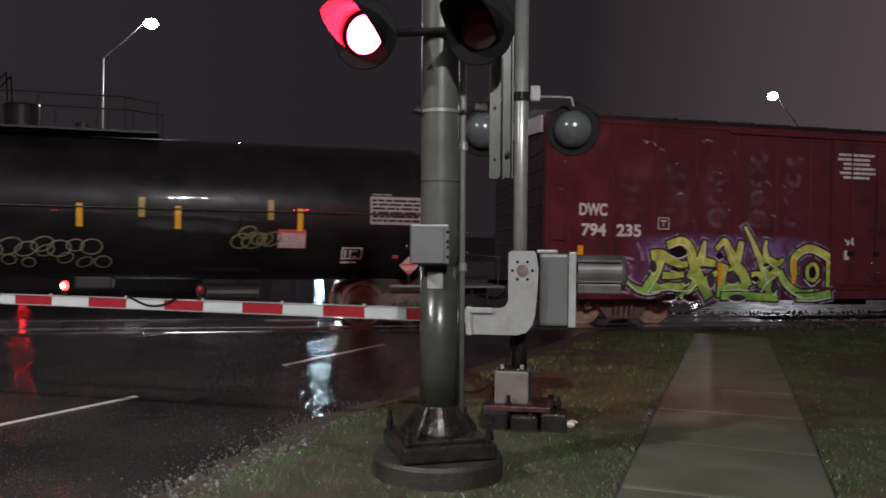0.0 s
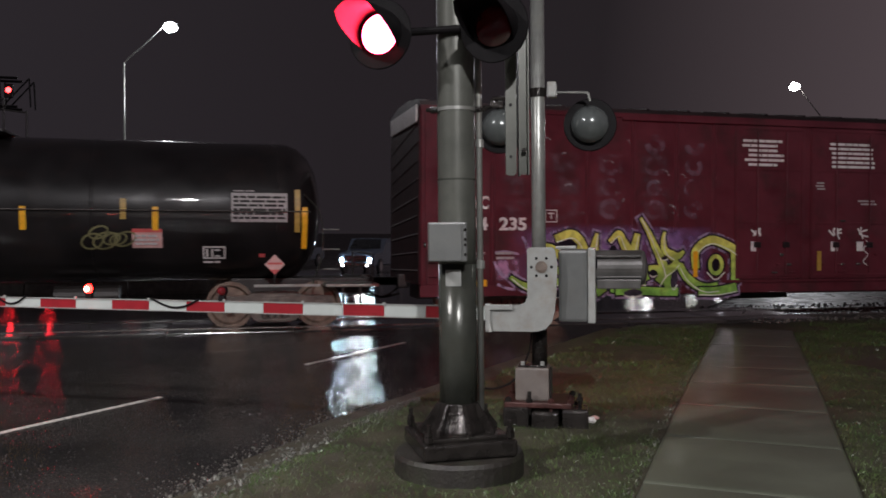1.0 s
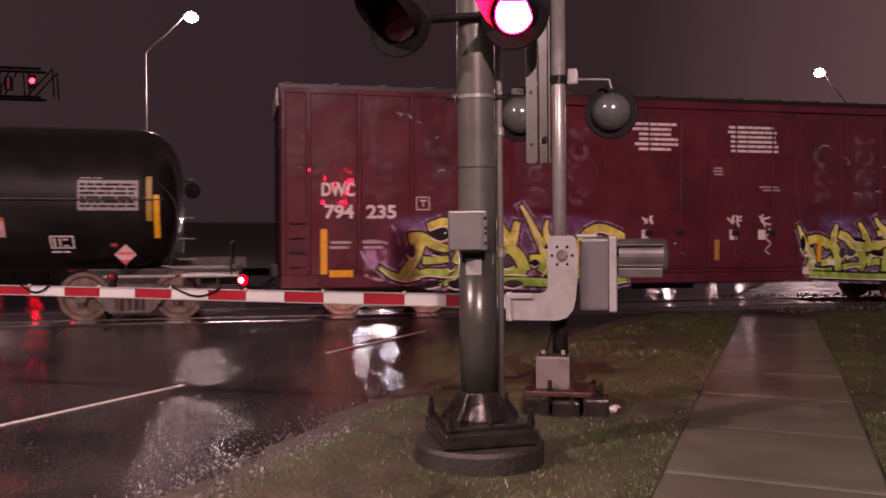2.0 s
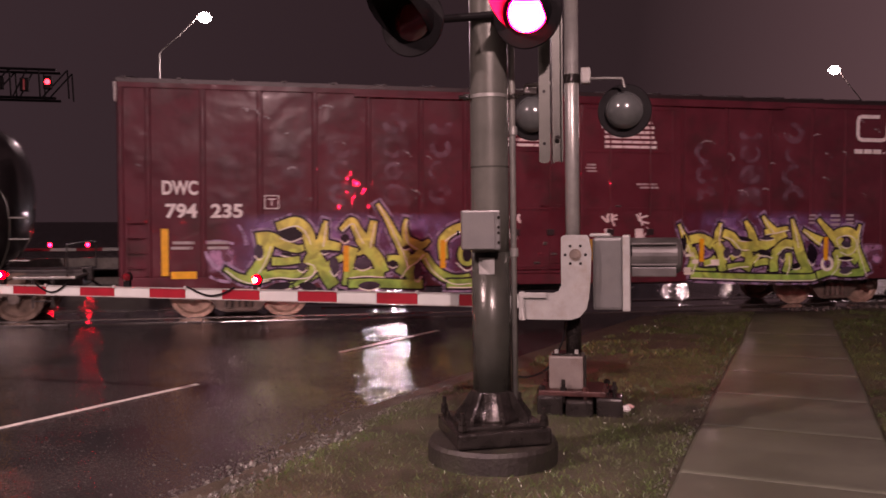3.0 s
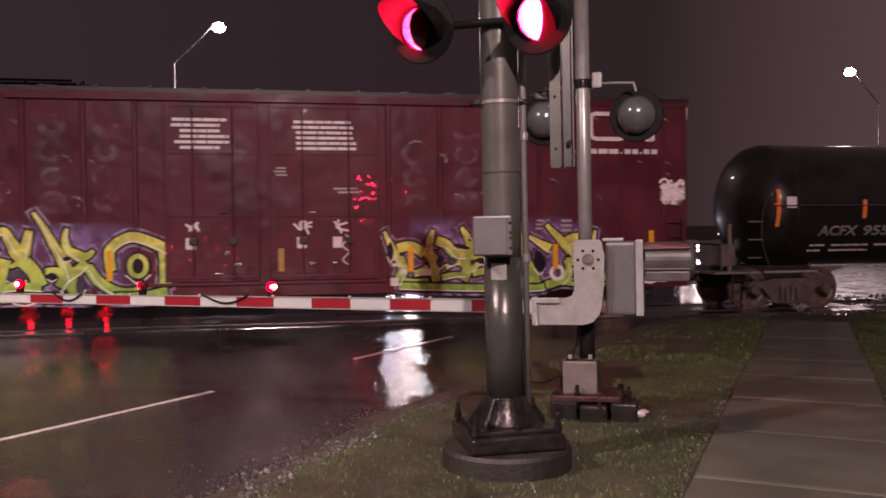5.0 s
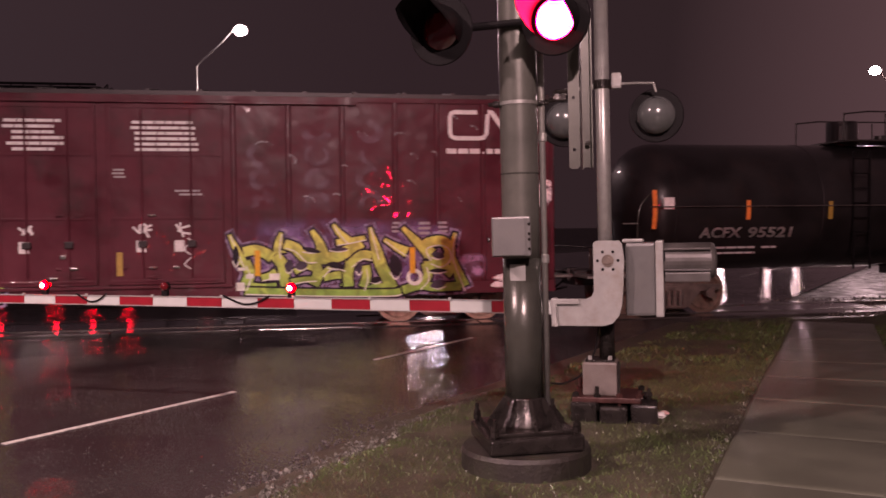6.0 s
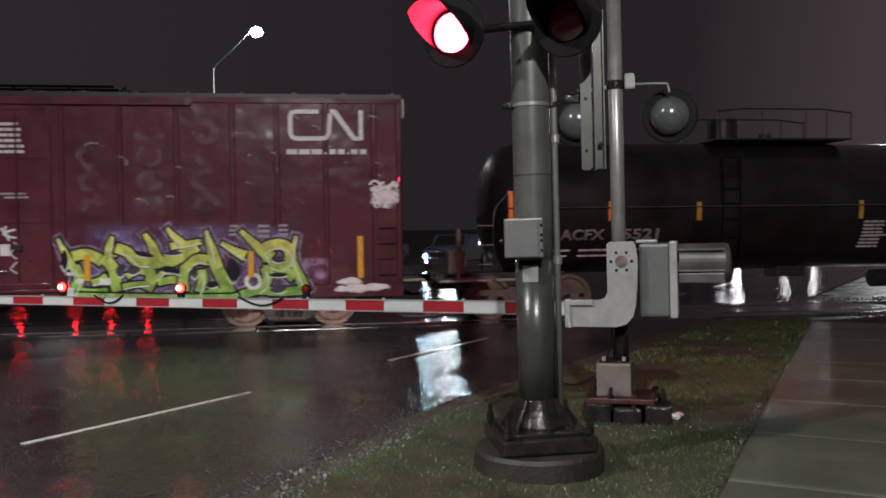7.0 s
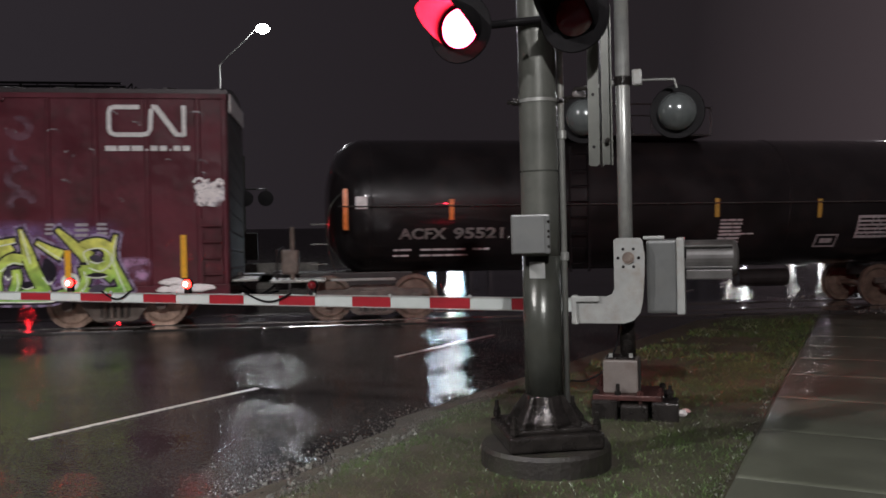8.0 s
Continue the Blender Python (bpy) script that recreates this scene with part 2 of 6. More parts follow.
M_UNDER = material("underframe_black", (0.022, 0.019, 0.018), 0.5, 0.2, vary=0.4, scale=4, bump=0.3)
M_RAIL = material("rail_steel", (0.35, 0.33, 0.31), 0.25, 0.9, vary=0.2, scale=3, bump=0.1, dirt=(0.12, 0.07, 0.05), dirt_scale=2)
M_PANEL = material("crossing_panel_rubber", (0.04, 0.038, 0.036), 0.16, vary=0.4, scale=1.5, bump=0.35, bump_scale=9, spread=(0.05, 0.24), coat=0.6)
M_STONE = material("ballast_stone", (0.10, 0.09, 0.08), 0.45, vary=0.4, scale=8, bump=0.4, island=0.4)
M_TIE = material("creosoted_tie", (0.04, 0.03, 0.024), 0.55, vary=0.4, scale=8, bump=0.5)
M_YELLOW = material("yellow_reflective_tape", (0.85, 0.42, 0.02), 0.35, vary=0.12, scale=12, bump=0.05)
M_OCHRE = material("faded_yellow_tape", (0.42, 0.26, 0.05), 0.45, vary=0.2, scale=12, bump=0.05)
M_ORANGE = material("orange_reflective_tape", (0.8, 0.22, 0.05), 0.4, vary=0.15, scale=12, bump=0.05)
M_WHITE = material("white_stencil_paint", (0.72, 0.70, 0.68), 0.45, vary=0.12, scale=14, bump=0.05, dirt=(0.4, 0.34, 0.32), dirt_scale=9)
M_DULL = material("faded_white_stencil", (0.36, 0.33, 0.33), 0.5, vary=0.2, scale=14, bump=0.05)
M_LINE = material("worn_road_paint", (0.55, 0.54, 0.5), 0.3, vary=0.2, scale=20, bump=0.2, dirt=(0.12, 0.12, 0.11), dirt_amount=0.8, dirt_scale=14)
M_ARMWHITE = material("arm_white_sheeting", (0.36, 0.395, 0.375), 0.3, vary=0.06, scale=6, bump=0.03)
M_ARMRED = material("arm_red_sheeting", (0.235, 0.014, 0.02), 0.3, vary=0.12, scale=6, bump=0.03)
M_LIME = fade_paint("lime_spray", (0.24, 0.54, 0.10), (0.74, 0.75, 0.16), 0.72, 1.8)
M_OUTLINE = material("dark_violet_spray", (0.010, 0.006, 0.013), 0.45, vary=0.4, bump=0.05, spec=0.25)
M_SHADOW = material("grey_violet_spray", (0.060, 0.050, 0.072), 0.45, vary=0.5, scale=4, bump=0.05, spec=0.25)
M_SHINE = material("white_spray", (0.80, 0.84, 0.74), 0.4, vary=0.2, bump=0.05)
M_PURPLE = mist_paint("purple_overspray", (0.25, 0.14, 0.34), 0.40, 2.2, 0.85, soft=True)
M_PINK = mist_paint("pink_overspray", (0.46, 0.25, 0.42), 0.45, 5, soft=True)
M_PINK2 = mist_paint("pale_lilac_spray", (0.42, 0.30, 0.46), 0.40, 6, 0.85)
M_CHALK = mist_paint("chalky_smears", (0.38, 0.34, 0.36), 0.5, 6)
M_GHOST = mist_paint("faded_old_paint", (0.24, 0.16, 0.20), 0.50, 4, 0.28, soft=True)
M_LILAC = mist_paint("lilac_halo", (0.36, 0.28, 0.42), 0.42, 5, 0.7)
M_RUBBLE = material("crumbled_asphalt", (0.062, 0.063, 0.052), 0.4, vary=0.4, scale=12, bump=0.5, bump_scale=60, island=0.5)
M_DOME = material("glossy_dark_dome", (0.105, 0.118, 0.115), 0.2, 0.3, vary=0.2, scale=8, bump=0.05, coat=0.8)
# end walls and ribs: a darker red than the car sides
M_ENDRED = material("dark_oxide_car_end", (0.030, 0.010, 0.011), 0.6, vary=0.4, scale=3, bump=0.3, spec=0.2)
# sheen of old glossy bubble paint, put in as a thin pale colour
M_RING = mist_paint("bubble_sheen_paint", (0.34, 0.25, 0.33), 0.46, 5, 0.22)
M_CRUSTMIST = mist_paint("white_splash", (0.75, 0.70, 0.72), 0.44, 7, 0.9)
M_CRUST = material("white_crust", (0.85, 0.80, 0.78), 0.5, vary=0.15, scale=10, bump=0.3)
M_PALEPINK = material("pale_pink_card", (0.62, 0.36, 0.34), 0.5, vary=0.15, bump=0.05)
M_REDCARD = material("placard_red", (0.6, 0.10, 0.10), 0.4, vary=0.15, bump=0.05)
M_TAG = material("grey_beige_spray", (0.30, 0.27, 0.20), 0.5, vary=0.3, bump=0.05)
M_OLIVE = material("olive_spray", (0.16, 0.15, 0.07), 0.5, vary=0.4, bump=0.05)
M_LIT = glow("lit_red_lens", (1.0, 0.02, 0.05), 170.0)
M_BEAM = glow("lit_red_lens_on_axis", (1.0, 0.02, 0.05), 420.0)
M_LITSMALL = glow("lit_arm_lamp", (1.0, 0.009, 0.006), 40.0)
M_FARLAMP = glow("far_red_lamp", (1.0, 0.02, 0.03), 28.0)
M_BULB = glow("hot_lamp_core", (1.0, 0.42, 0.30), 30.0)
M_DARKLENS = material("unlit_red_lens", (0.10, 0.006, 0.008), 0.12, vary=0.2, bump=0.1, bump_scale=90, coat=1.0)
M_STREET = glow("street_lamp_glow", (0.86, 0.94, 1.0), 80.0)
M_HEAD = glow("headlight_glow", (0.50, 0.82, 1.0), 200.0)
M_HEADLOW = glow("warm_headlight_glow", (1.0, 0.93, 0.90), 9.0)
M_MARK = glow("marker_red_glow", (1.0, 0.03, 0.03), 14.0)
M_CARPAINT = material("slate_car_paint", (0.09, 0.11, 0.15), 0.25, 0.1, vary=0.06, scale=2, bump=0.0, coat=0.6)
M_CARDARK = material("dark_glass_and_rubber", (0.02, 0.02, 0.022), 0.15, vary=0.2, bump=0.0)
M_CHROME = material("chrome", (0.7, 0.7, 0.7), 0.12, 1.0, vary=0.05, bump=0.0)

# ---- shaping helpers ----


def part(name, bm, mat, parent=None, label="", smooth=False, at=None):
    me = bpy.data.meshes.new(name)
    if smooth:
        for f in bm.faces:
            f.smooth = len(f.verts) < 5
    bm.to_mesh(me)
    bm.free()
    me.materials.append(mat)
    ob = new(name, me)
    if parent is not None:
        ob.parent = parent
    if at is not None:
        ob.matrix_basis = at
    return tagged(ob, label)


def share(name, ob, parent, at=None):
    """Another object on the mesh of ob."""
    o = new(name, ob.data)
    o.parent = parent
    if at is not None:
        o.matrix_basis = at
    return o


def pour(piece, out, m=None):
    """Add a shaped piece, moved by m, to another bmesh."""
    if m is not None:
        piece.transform(m)
    tmp = bpy.data.meshes.new("tmp")
    piece.to_mesh(tmp)
    piece.free()
    out.from_mesh(tmp)
    bpy.data.meshes.remove(tmp)
    return out


def box(bm, centre, size, m=None, bevel=0.0):
    b2 = bmesh.new()
    bmesh.ops.create_cube(b2, size=1)
    bmesh.ops.scale(b2, vec=size, verts=b2.verts)
    if bevel:
        bmesh.ops.bevel(b2, geom=b2.edges[:], offset=bevel, segments=2, affect="EDGES", profile=0.6)
    bmesh.ops.translate(b2, vec=centre, verts=b2.verts)
    return pour(b2, bm, m)


def rod(bm, p0, p1, r, r2=None, seg=16, caps=True):
    p0, p1 = Vector(p0), Vector(p1)
    d = p1 - p0
    m = Matrix.Translation((p0 + p1) / 2) @ d.to_track_quat("Z", "Y").to_matrix().to_4x4()
    bmesh.ops.create_cone(bm, cap_ends=caps, segments=seg, radius1=r, radius2=r if r2 is None else r2, depth=d.length, matrix=m)
    return bm


def lathe(bm, profile, seg=32, m=None):
    """Turn (radius, height) pairs about z."""
    out, bm = bm, bmesh.new()
    rings = []
    for r, z in profile:
        rings.append([bm.verts.new((r * math.cos(2 * math.pi * i / seg), r * math.sin(2 * math.pi * i / seg), z)) for i in range(seg)])
    for a, b in zip(rings, rings[1:]):
        for i in range(seg):
            j = (i + 1) % seg
            bm.faces.new((a[i], a[j], b[j], b[i]))
    if profile[0][0] > 1e-4:
        bm.faces.new(rings[0][::-1])
    if profile[-1][0] > 1e-4:
        bm.faces.new(rings[-1])
    bmesh.ops.remove_doubles(bm, verts=bm.verts, dist=1e-5)
    return pour(bm, out, m)


def prism(bm, outline, y0, y1, m=None):
    """A plate of the (x, z) outline between y0 and y1."""
    out, bm = bm, bmesh.new()
    a = [bm.verts.new((x, y0, z)) for x, z in outline]
    b = [bm.verts.new((x, y1, z)) for x, z in outline]
    bm.faces.new(a)
    bm.faces.new(b[::-1])
    for i in range(len(a)):
        j = (i + 1) % len(a)
        bm.faces.new((a[j], a[i], b[i], b[j]))
    bmesh.ops.recalc_face_normals(bm, faces=bm.faces)
    return pour(bm, out, m)


def tube(bm, points, r, seg=8):
    for a, b in zip(points, points[1:]):
        rod(bm, a, b, r, seg=seg)
    return bm


def curve_points(pts, steps=6):
    """Catmull-Rom through pts."""
    p = [Vector(q) for q in pts]
    if len(p) < 3:
        return p
    p = [p[0] * 2 - p[1], *p, p[-1] * 2 - p[-2]]
    out = []
    for i in range(1, len(p) - 2):
        for k in range(steps):
            t = k / steps
            a, b, c, d = p[i - 1], p[i], p[i + 1], p[i + 2]
            out.append(0.5 * ((2 * b) + (c - a) * t + (2 * a - 5 * b + 4 * c - d) * t * t + (3 * b - a - 3 * c + d) * t ** 3))
    out.append(p[-2])
    return out


def ribbon(bm, pts, width, y, taper=False, smooth=True, thick=0.003):
    """A painted stroke in the x-z plane at depth y."""
    p = curve_points([(a, b) for a, b in pts]) if smooth else [Vector(q) for q in pts]
    left, right = [], []
    for i, q in enumerate(p):
        d = (p[min(i + 1, len(p) - 1)] - p[max(i - 1, 0)]).normalized()
        w = width / 2
        if taper:
            f = i / (len(p) - 1)
            w *= 0.25 + 0.75 * math.sin(math.pi * min(1, 0.12 + 0.88 * f) ** 0.7)
        nv = Vector((-d.y, d.x)) * w
        left.append(q + nv)
        right.append(q - nv)
    la = [bm.verts.new((v.x, y, v.y)) for v in left]
    ra = [bm.verts.new((v.x, y, v.y)) for v in right]
    for i in range(len(p) - 1):
        bm.faces.new((la[i], ra[i], ra[i + 1], la[i + 1]))
    return bm


def bar(bm, x0, x1, z0, z1, y, thick=0.004):
    return box(bm, ((x0 + x1) / 2, y, (z0 + z1) / 2), (abs(x1 - x0), thick, abs(z1 - z0)))


def lettering(text, size, mat, parent, x, y, z, name="stencil_lettering", width=None, label="", rot=90):
    cu = bpy.data.curves.new("letters", "FONT")
    cu.body, cu.size, cu.extrude, cu.offset = text, size, 0.0015, size * 0.032
    ob = bpy.data.objects.new("letters", cu)
    scene.collection.objects.link(ob)
    bpy.context.view_layer.update()
    me = bpy.data.meshes.new_from_object(ob.evaluated_get(bpy.context.evaluated_depsgraph_get()))
    bpy.data.objects.remove(ob)
    xs = [v.co.x for v in me.vertices]
    k = (width / (max(xs) - min(xs))) if width else 1
    x_min = min(xs)
    me.transform(Matrix.Translation((x, y, z)) @ Matrix.Rotation(radians(rot), 4, "X") @ Matrix.Diagonal((k, 1, 1, 1)) @ Matrix.Translation((-x_min, 0, 0)))
    me.materials.append(mat)
    o = new(name, me)
    o.parent = parent
    return tagged(o, label)

# ---- ground, road, track ----
RD = Vector((0.665, 0.747, 0))
NV = Vector((0.747, -0.665, 0))
WALK_D, WALK_N = Vector((0.5635, 0.826)), Vector((0.826, -0.5635))
WALK_EDGE, WALK_W = WALK_N.dot(Vector((2.55, 5.07))), 1.44
RAIL_NEAR, RAIL_FAR, RAIL_TOP = 17.85, 19.36, 0.05


def ease(a, b, v):
    t = min(1, max(0, (v - a) / (b - a)))
    return t * t * (3 - 2 * t)


def walk_offset(x, y):
    """Metres from the footway's edge, to its far side; its length-wise place."""
    return WALK_N.dot(Vector((x, y))) - WALK_EDGE, WALK_D.dot(Vector((x, y)))


def base_height(y):
    return 0.20 - 0.15 * ease(7.5, 15.0, y)


def kerb_line(y):
    return -5.12 + 0.5 * ease(9.0, 6.0, y) if y < 9 else -5.12


def verge_height(x, y):
    n = NV.x * x + NV.y * y
    edge = kerb_line(y)
    h = base_height(y) * ease(edge, edge + 0.75, n) + 0.004
    h += 0.02 * noise.noise(Vector((x * 1.7, y * 1.7, 0))) * ease(edge, edge + 0.5, n)
    w, _ = walk_offset(x, y)
    if -0.02 < w < WALK_W + 0.02:
        h -= 0.05
    return h if n > edge - 0.1 else -0.03


def sheet(name, corners, z, mat, label, kind="structure", category=""):
    bm = bmesh.new()
    bm.faces.new([bm.verts.new((x, y, z)) for x, y in corners])
    ob = part(name, bm, mat, None)
    return tagged(ob, label, category, kind=kind)


sheet("ground", ((-900, -300), (900, -300), (900, 1500), (-900, 1500)), -0.04, M_GROUND, "dark wet open ground reaching to the horizon", category="ground")


def sn(s, n):
    v = RD * s + NV * n
    return v.x, v.y


sheet("road", (sn(-60, -27), sn(-60, -4.3), sn(160, -4.3), sn(160, -27)), 0.0, M_ASPHALT, "wet dark asphalt road with shining puddles", category="road")

# verge of soil under the grass
bm = bmesh.new()
grid = {}
S0, S1, N0, N1, STEP = -6.0, 26.0, -5.7, 15.0, 0.25
for i in range(int((S1 - S0) / STEP)):
    for j in range(int((N1 - N0) / STEP)):
        x, y = sn(S0 + i * STEP, N0 + j * STEP)
        if y < 16.6:
            grid[i, j] = bm.verts.new((x, y, verge_height(x, y)))
for (i, j), v in list(grid.items()):
    q = [grid.get(k) for k in ((i, j), (i + 1, j), (i + 1, j + 1), (i, j + 1))]
    if all(q):
        bm.faces.new(q[::-1])
bmesh.ops.recalc_face_normals(bm, faces=bm.faces)
verge = tagged(part("verge", bm, M_SOIL, None, smooth=True), "damp grassy roadside verge of dark soil", "verge", kind="structure")


def grass_blades(name, count, x0, x1, y0, y1, tall, wide, label):
    rng = np.random.default_rng(5)
    verts, faces = [], []
    for _ in range(count):
        x, y = rng.uniform(x0, x1), rng.uniform(y0, y1)
        n = NV.x * x + NV.y * y
        w, _l = walk_offset(x, y)
        edge = kerb_line(y)
        if n < edge + 0.55 + 0.45 * noise.noise(Vector((x * 2, y * 2, 3))) or 0.02 + 0.12 * noise.noise(Vector((x * 3, y * 3, 7))) < w < WALK_W - 0.02 + 0.12 * noise.noise(Vector((x * 3, y * 3, 1))):
            continue
        if (x - 1.71) ** 2 + (y - 6.15) ** 2 < 0.23:
            continue
        thin = noise.noise(Vector((x * 0.9, y * 0.9, 9)))
        if thin < -0.25 and rng.random() < 0.75:
            continue
        z = verge_height(x, y)
        a = rng.uniform(0, 6.283)
        h = tall * rng.uniform(0.35, 1.0) * (1 + 0.6 * thin)
        lean = rng.uniform(0.6, 2.0) * h
        wv = wide * rng.uniform(0.6, 1.3)
        b = rng.uniform(0, 6.283)
        k = len(verts)
        cx, cy = math.cos(a) * wv, math.sin(a) * wv
        verts += [(x - cx, y - cy, z - 0.005), (x + cx, y + cy, z - 0.005), (x + math.cos(b) * lean, y + math.sin(b) * lean, z + h)]
        faces.append((k, k + 1, k + 2))
    me = bpy.data.meshes.new(name)
    me.from_pydata(verts, [], faces)
    me.materials.append(M_GRASS)
    return tagged(new(name, me), label, "grass", kind="stuff")


grass_blades("grass", 170000, -0.6, 8.5, 3.6, 10.5, 0.030, 0.0026, "short wet green and straw-coloured grass on the verge")
grass_blades("grass", 42000, 1.5, 15.0, 10.5, 16.2, 0.07, 0.006, "thin wet grass on the verge near the track")

# footway of concrete slabs
footway = tagged(new("sidewalk"), "wet grey concrete sidewalk of long slabs", "sidewalk", kind="structure")
L0 = 6.17 - 1.52 * 5
for k in range(14):
    a, b = L0 + 1.52 * k + 0.005, L0 + 1.52 * (k + 1) - 0.005
    bm = bmesh.new()
    lift, roll_ = random.uniform(-0.003, 0.003), random.uniform(-0.005, 0.005)
    steps = [0.0, 0.012, 0.05, 0.15, 0.3, 0.5, 0.7, 0.85, 0.95, 0.988, 1.0]
    rows = []
    for f in steps:
        crown = 0.007 * (1 - (2 * f - 1) ** 2) - (0.010 if f in (0.0, 1.0) else 0.0)
        row = []
        for g_ in (0.0, 0.02, 0.5, 0.98, 1.0):
            v = WALK_D * (a + (b - a) * f) + WALK_N * (g_ * WALK_W + WALK_EDGE)
            z = base_height(v.y) + 0.018 + lift + roll_ * (g_ - 0.5) + crown - (0.012 if g_ in (0.0, 1.0) else 0.0)
            row.append(bm.verts.new((v.x, v.y, z)))
        rows.append(row)
    for r0, r1 in zip(rows, rows[1:]):
        for q in range(4):
            bm.faces.new((r0[q], r0[q + 1], r1[q + 1], r1[q])).smooth = True
    rim = rows[0] + [r[-1] for r in rows[1:-1]] + rows[-1][::-1] + [r[0] for r in rows[-2:0:-1]]
    low = [bm.verts.new((v.co.x, v.co.y, v.co.z - 0.09)) for v in rim]
    for i in range(len(rim)):
        j = (i + 1) % len(rim)
        bm.faces.new((rim[i], rim[j], low[j], low[i]))
    bmesh.ops.recalc_face_normals(bm, faces=bm.faces)
    if WALK_D.y * b + WALK_N.y * WALK_EDGE < 16.6:
        part("slab", bm, M_WALK, footway)
    else:
        bm.free()

# crumbled road edge


def rubble(name, count, pick, size, mat, label):
    rng = random.Random(11)
    src = bmesh.new()
    bmesh.ops.create_icosphere(src, subdivisions=1, radius=1)
    sv = [v.co.copy() for v in src.verts]
    sf = [[v.index for v in f.verts] for f in src.faces]
    src.free()
    verts, faces = [], []
    for _ in range(count):
        x, y, z = pick(rng)
        r = size * rng.uniform(0.35, 1.0) ** 1.5
        m = Matrix.LocRotScale((x, y, z), Euler((rng.uniform(0, 6), rng.uniform(0, 6), rng.uniform(0, 6))), (r * rng.uniform(0.7, 1.3), r, r * rng.uniform(0.5, 0.9)))
        k = len(verts)
        verts += [tuple(m @ (v * rng.uniform(0.8, 1.15))) for v in sv]
        faces += [[i + k for i in f] for f in sf]
    me = bpy.data.meshes.new(name)
    me.from_pydata(verts, [], faces)
    me.materials.append(mat)
    return tagged(new(name, me), label, "gravel", kind="stuff")


def near_kerb(rng):
    s = rng.uniform(2.5, 9.5)
    y0 = sn(s, -5)[1]
    x, y = sn(s, kerb_line(y0) + rng.gauss(0.16, 0.24) + 0.14 * noise.noise(Vector((s * 1.3, 0, 2))))
    return x, y, max(0.0, verge_height(x, y)) - 0.002


rubble("gravel", 3600, near_kerb, 0.017, M_KERB, "dark wet grit along the crumbled road edge")


def broken_edge(rng):
    s = rng.uniform(2.0, 6.2)
    y0 = sn(s, -5)[1]
    x, y = sn(s, kerb_line(y0) + rng.gauss(0.30, 0.16) + 0.15 * noise.noise(Vector((s * 1.1, 0, 5))))
    return x, y, max(0.0, verge_height(x, y)) - 0.004


rubble("gravel", 900, broken_edge, 0.034, M_RUBBLE, "pale lumps of crumbled asphalt along the verge")


def road_grit(count):
    """Loose wet grit on the asphalt, tiny eight-sided stones."""
    rng = random.Random(17)
    verts, faces = [], []
    for _ in range(count):
        s, n = rng.uniform(1.5, 15.0), rng.uniform(-10.5, -5.2)
        if noise.noise(Vector((s * 0.5, n * 0.7, 4))) < rng.uniform(-0.5, 0.35):
            continue
        x, y = sn(s, n)
        r = rng.uniform(0.0025, 0.006)
        k = len(verts)
        for dx, dy, dz in ((1, 0, 0), (-1, 0, 0), (0, 1, 0), (0, -1, 0), (0, 0, 1), (0, 0, -1)):
            verts.append((x + dx * r * rng.uniform(0.6, 1.5), y + dy * r * rng.uniform(0.6, 1.5), 0.001 + dz * r * rng.uniform(0.5, 1.0)))
        for a, b in ((0, 2), (2, 1), (1, 3), (3, 0)):
            faces += [(k + a, k + b, k + 4), (k + b, k + a, k + 5)]
    me = bpy.data.meshes.new("road_grit")
    me.from_pydata(verts, [], faces)
    me.materials.append(M_GRIT)
    return tagged(new("road_grit", me), "tiny wet stones scattered over the asphalt", "gravel", kind="stuff")


road_grit(22000)


def by_track(rng):
    x = rng.uniform(11.5, 32)
    y = rng.choice((rng.uniform(16.2, 17.7), rng.uniform(17.9, 19.3), rng.uniform(19.5, 21)))
    return x, y, 0.0


rubble("gravel", 2600, by_track, 0.05, M_STONE, "dark wet ballast stones round the rails")



def along_walk(rng):
    """Washed-out grit beside the footway's road-side edge."""
    q = WALK_D * rng.uniform(4.2, 12.5) + WALK_N * (WALK_EDGE - abs(rng.gauss(0.0, 0.07)))
    return q.x, q.y, verge_height(q.x, q.y) + 0.002


rubble("gravel", 700, along_walk, 0.012, M_RUBBLE, "pale grit washed out beside the sidewalk")

# rails and crossing
for y in (RAIL_NEAR, RAIL_FAR):
    bm = bmesh.new()
    prof = [(-0.036, RAIL_TOP), (0.036, RAIL_TOP), (0.036, RAIL_TOP - 0.035), (0.01, RAIL_TOP - 0.05), (0.01, -0.08), (0.075, -0.1), (-0.075, -0.1), (-0.01, -0.08), (-0.01, RAIL_TOP - 0.05), (-0.036, RAIL_TOP - 0.035)]
    a = [bm.verts.new((-140, y + p, z)) for p, z in prof]
    b = [bm.verts.new((160, y + p, z)) for p, z in prof]
    for i in range(len(a)):
        j = (i + 1) % len(a)
        bm.faces.new((a[i], a[j], b[j], b[i]))
    bmesh.ops.recalc_face_normals(bm, faces=bm.faces)
    tagged(part("rail", bm, M_RAIL, None), "worn steel rail running across the road", "rail", "rails of the track", "structure")

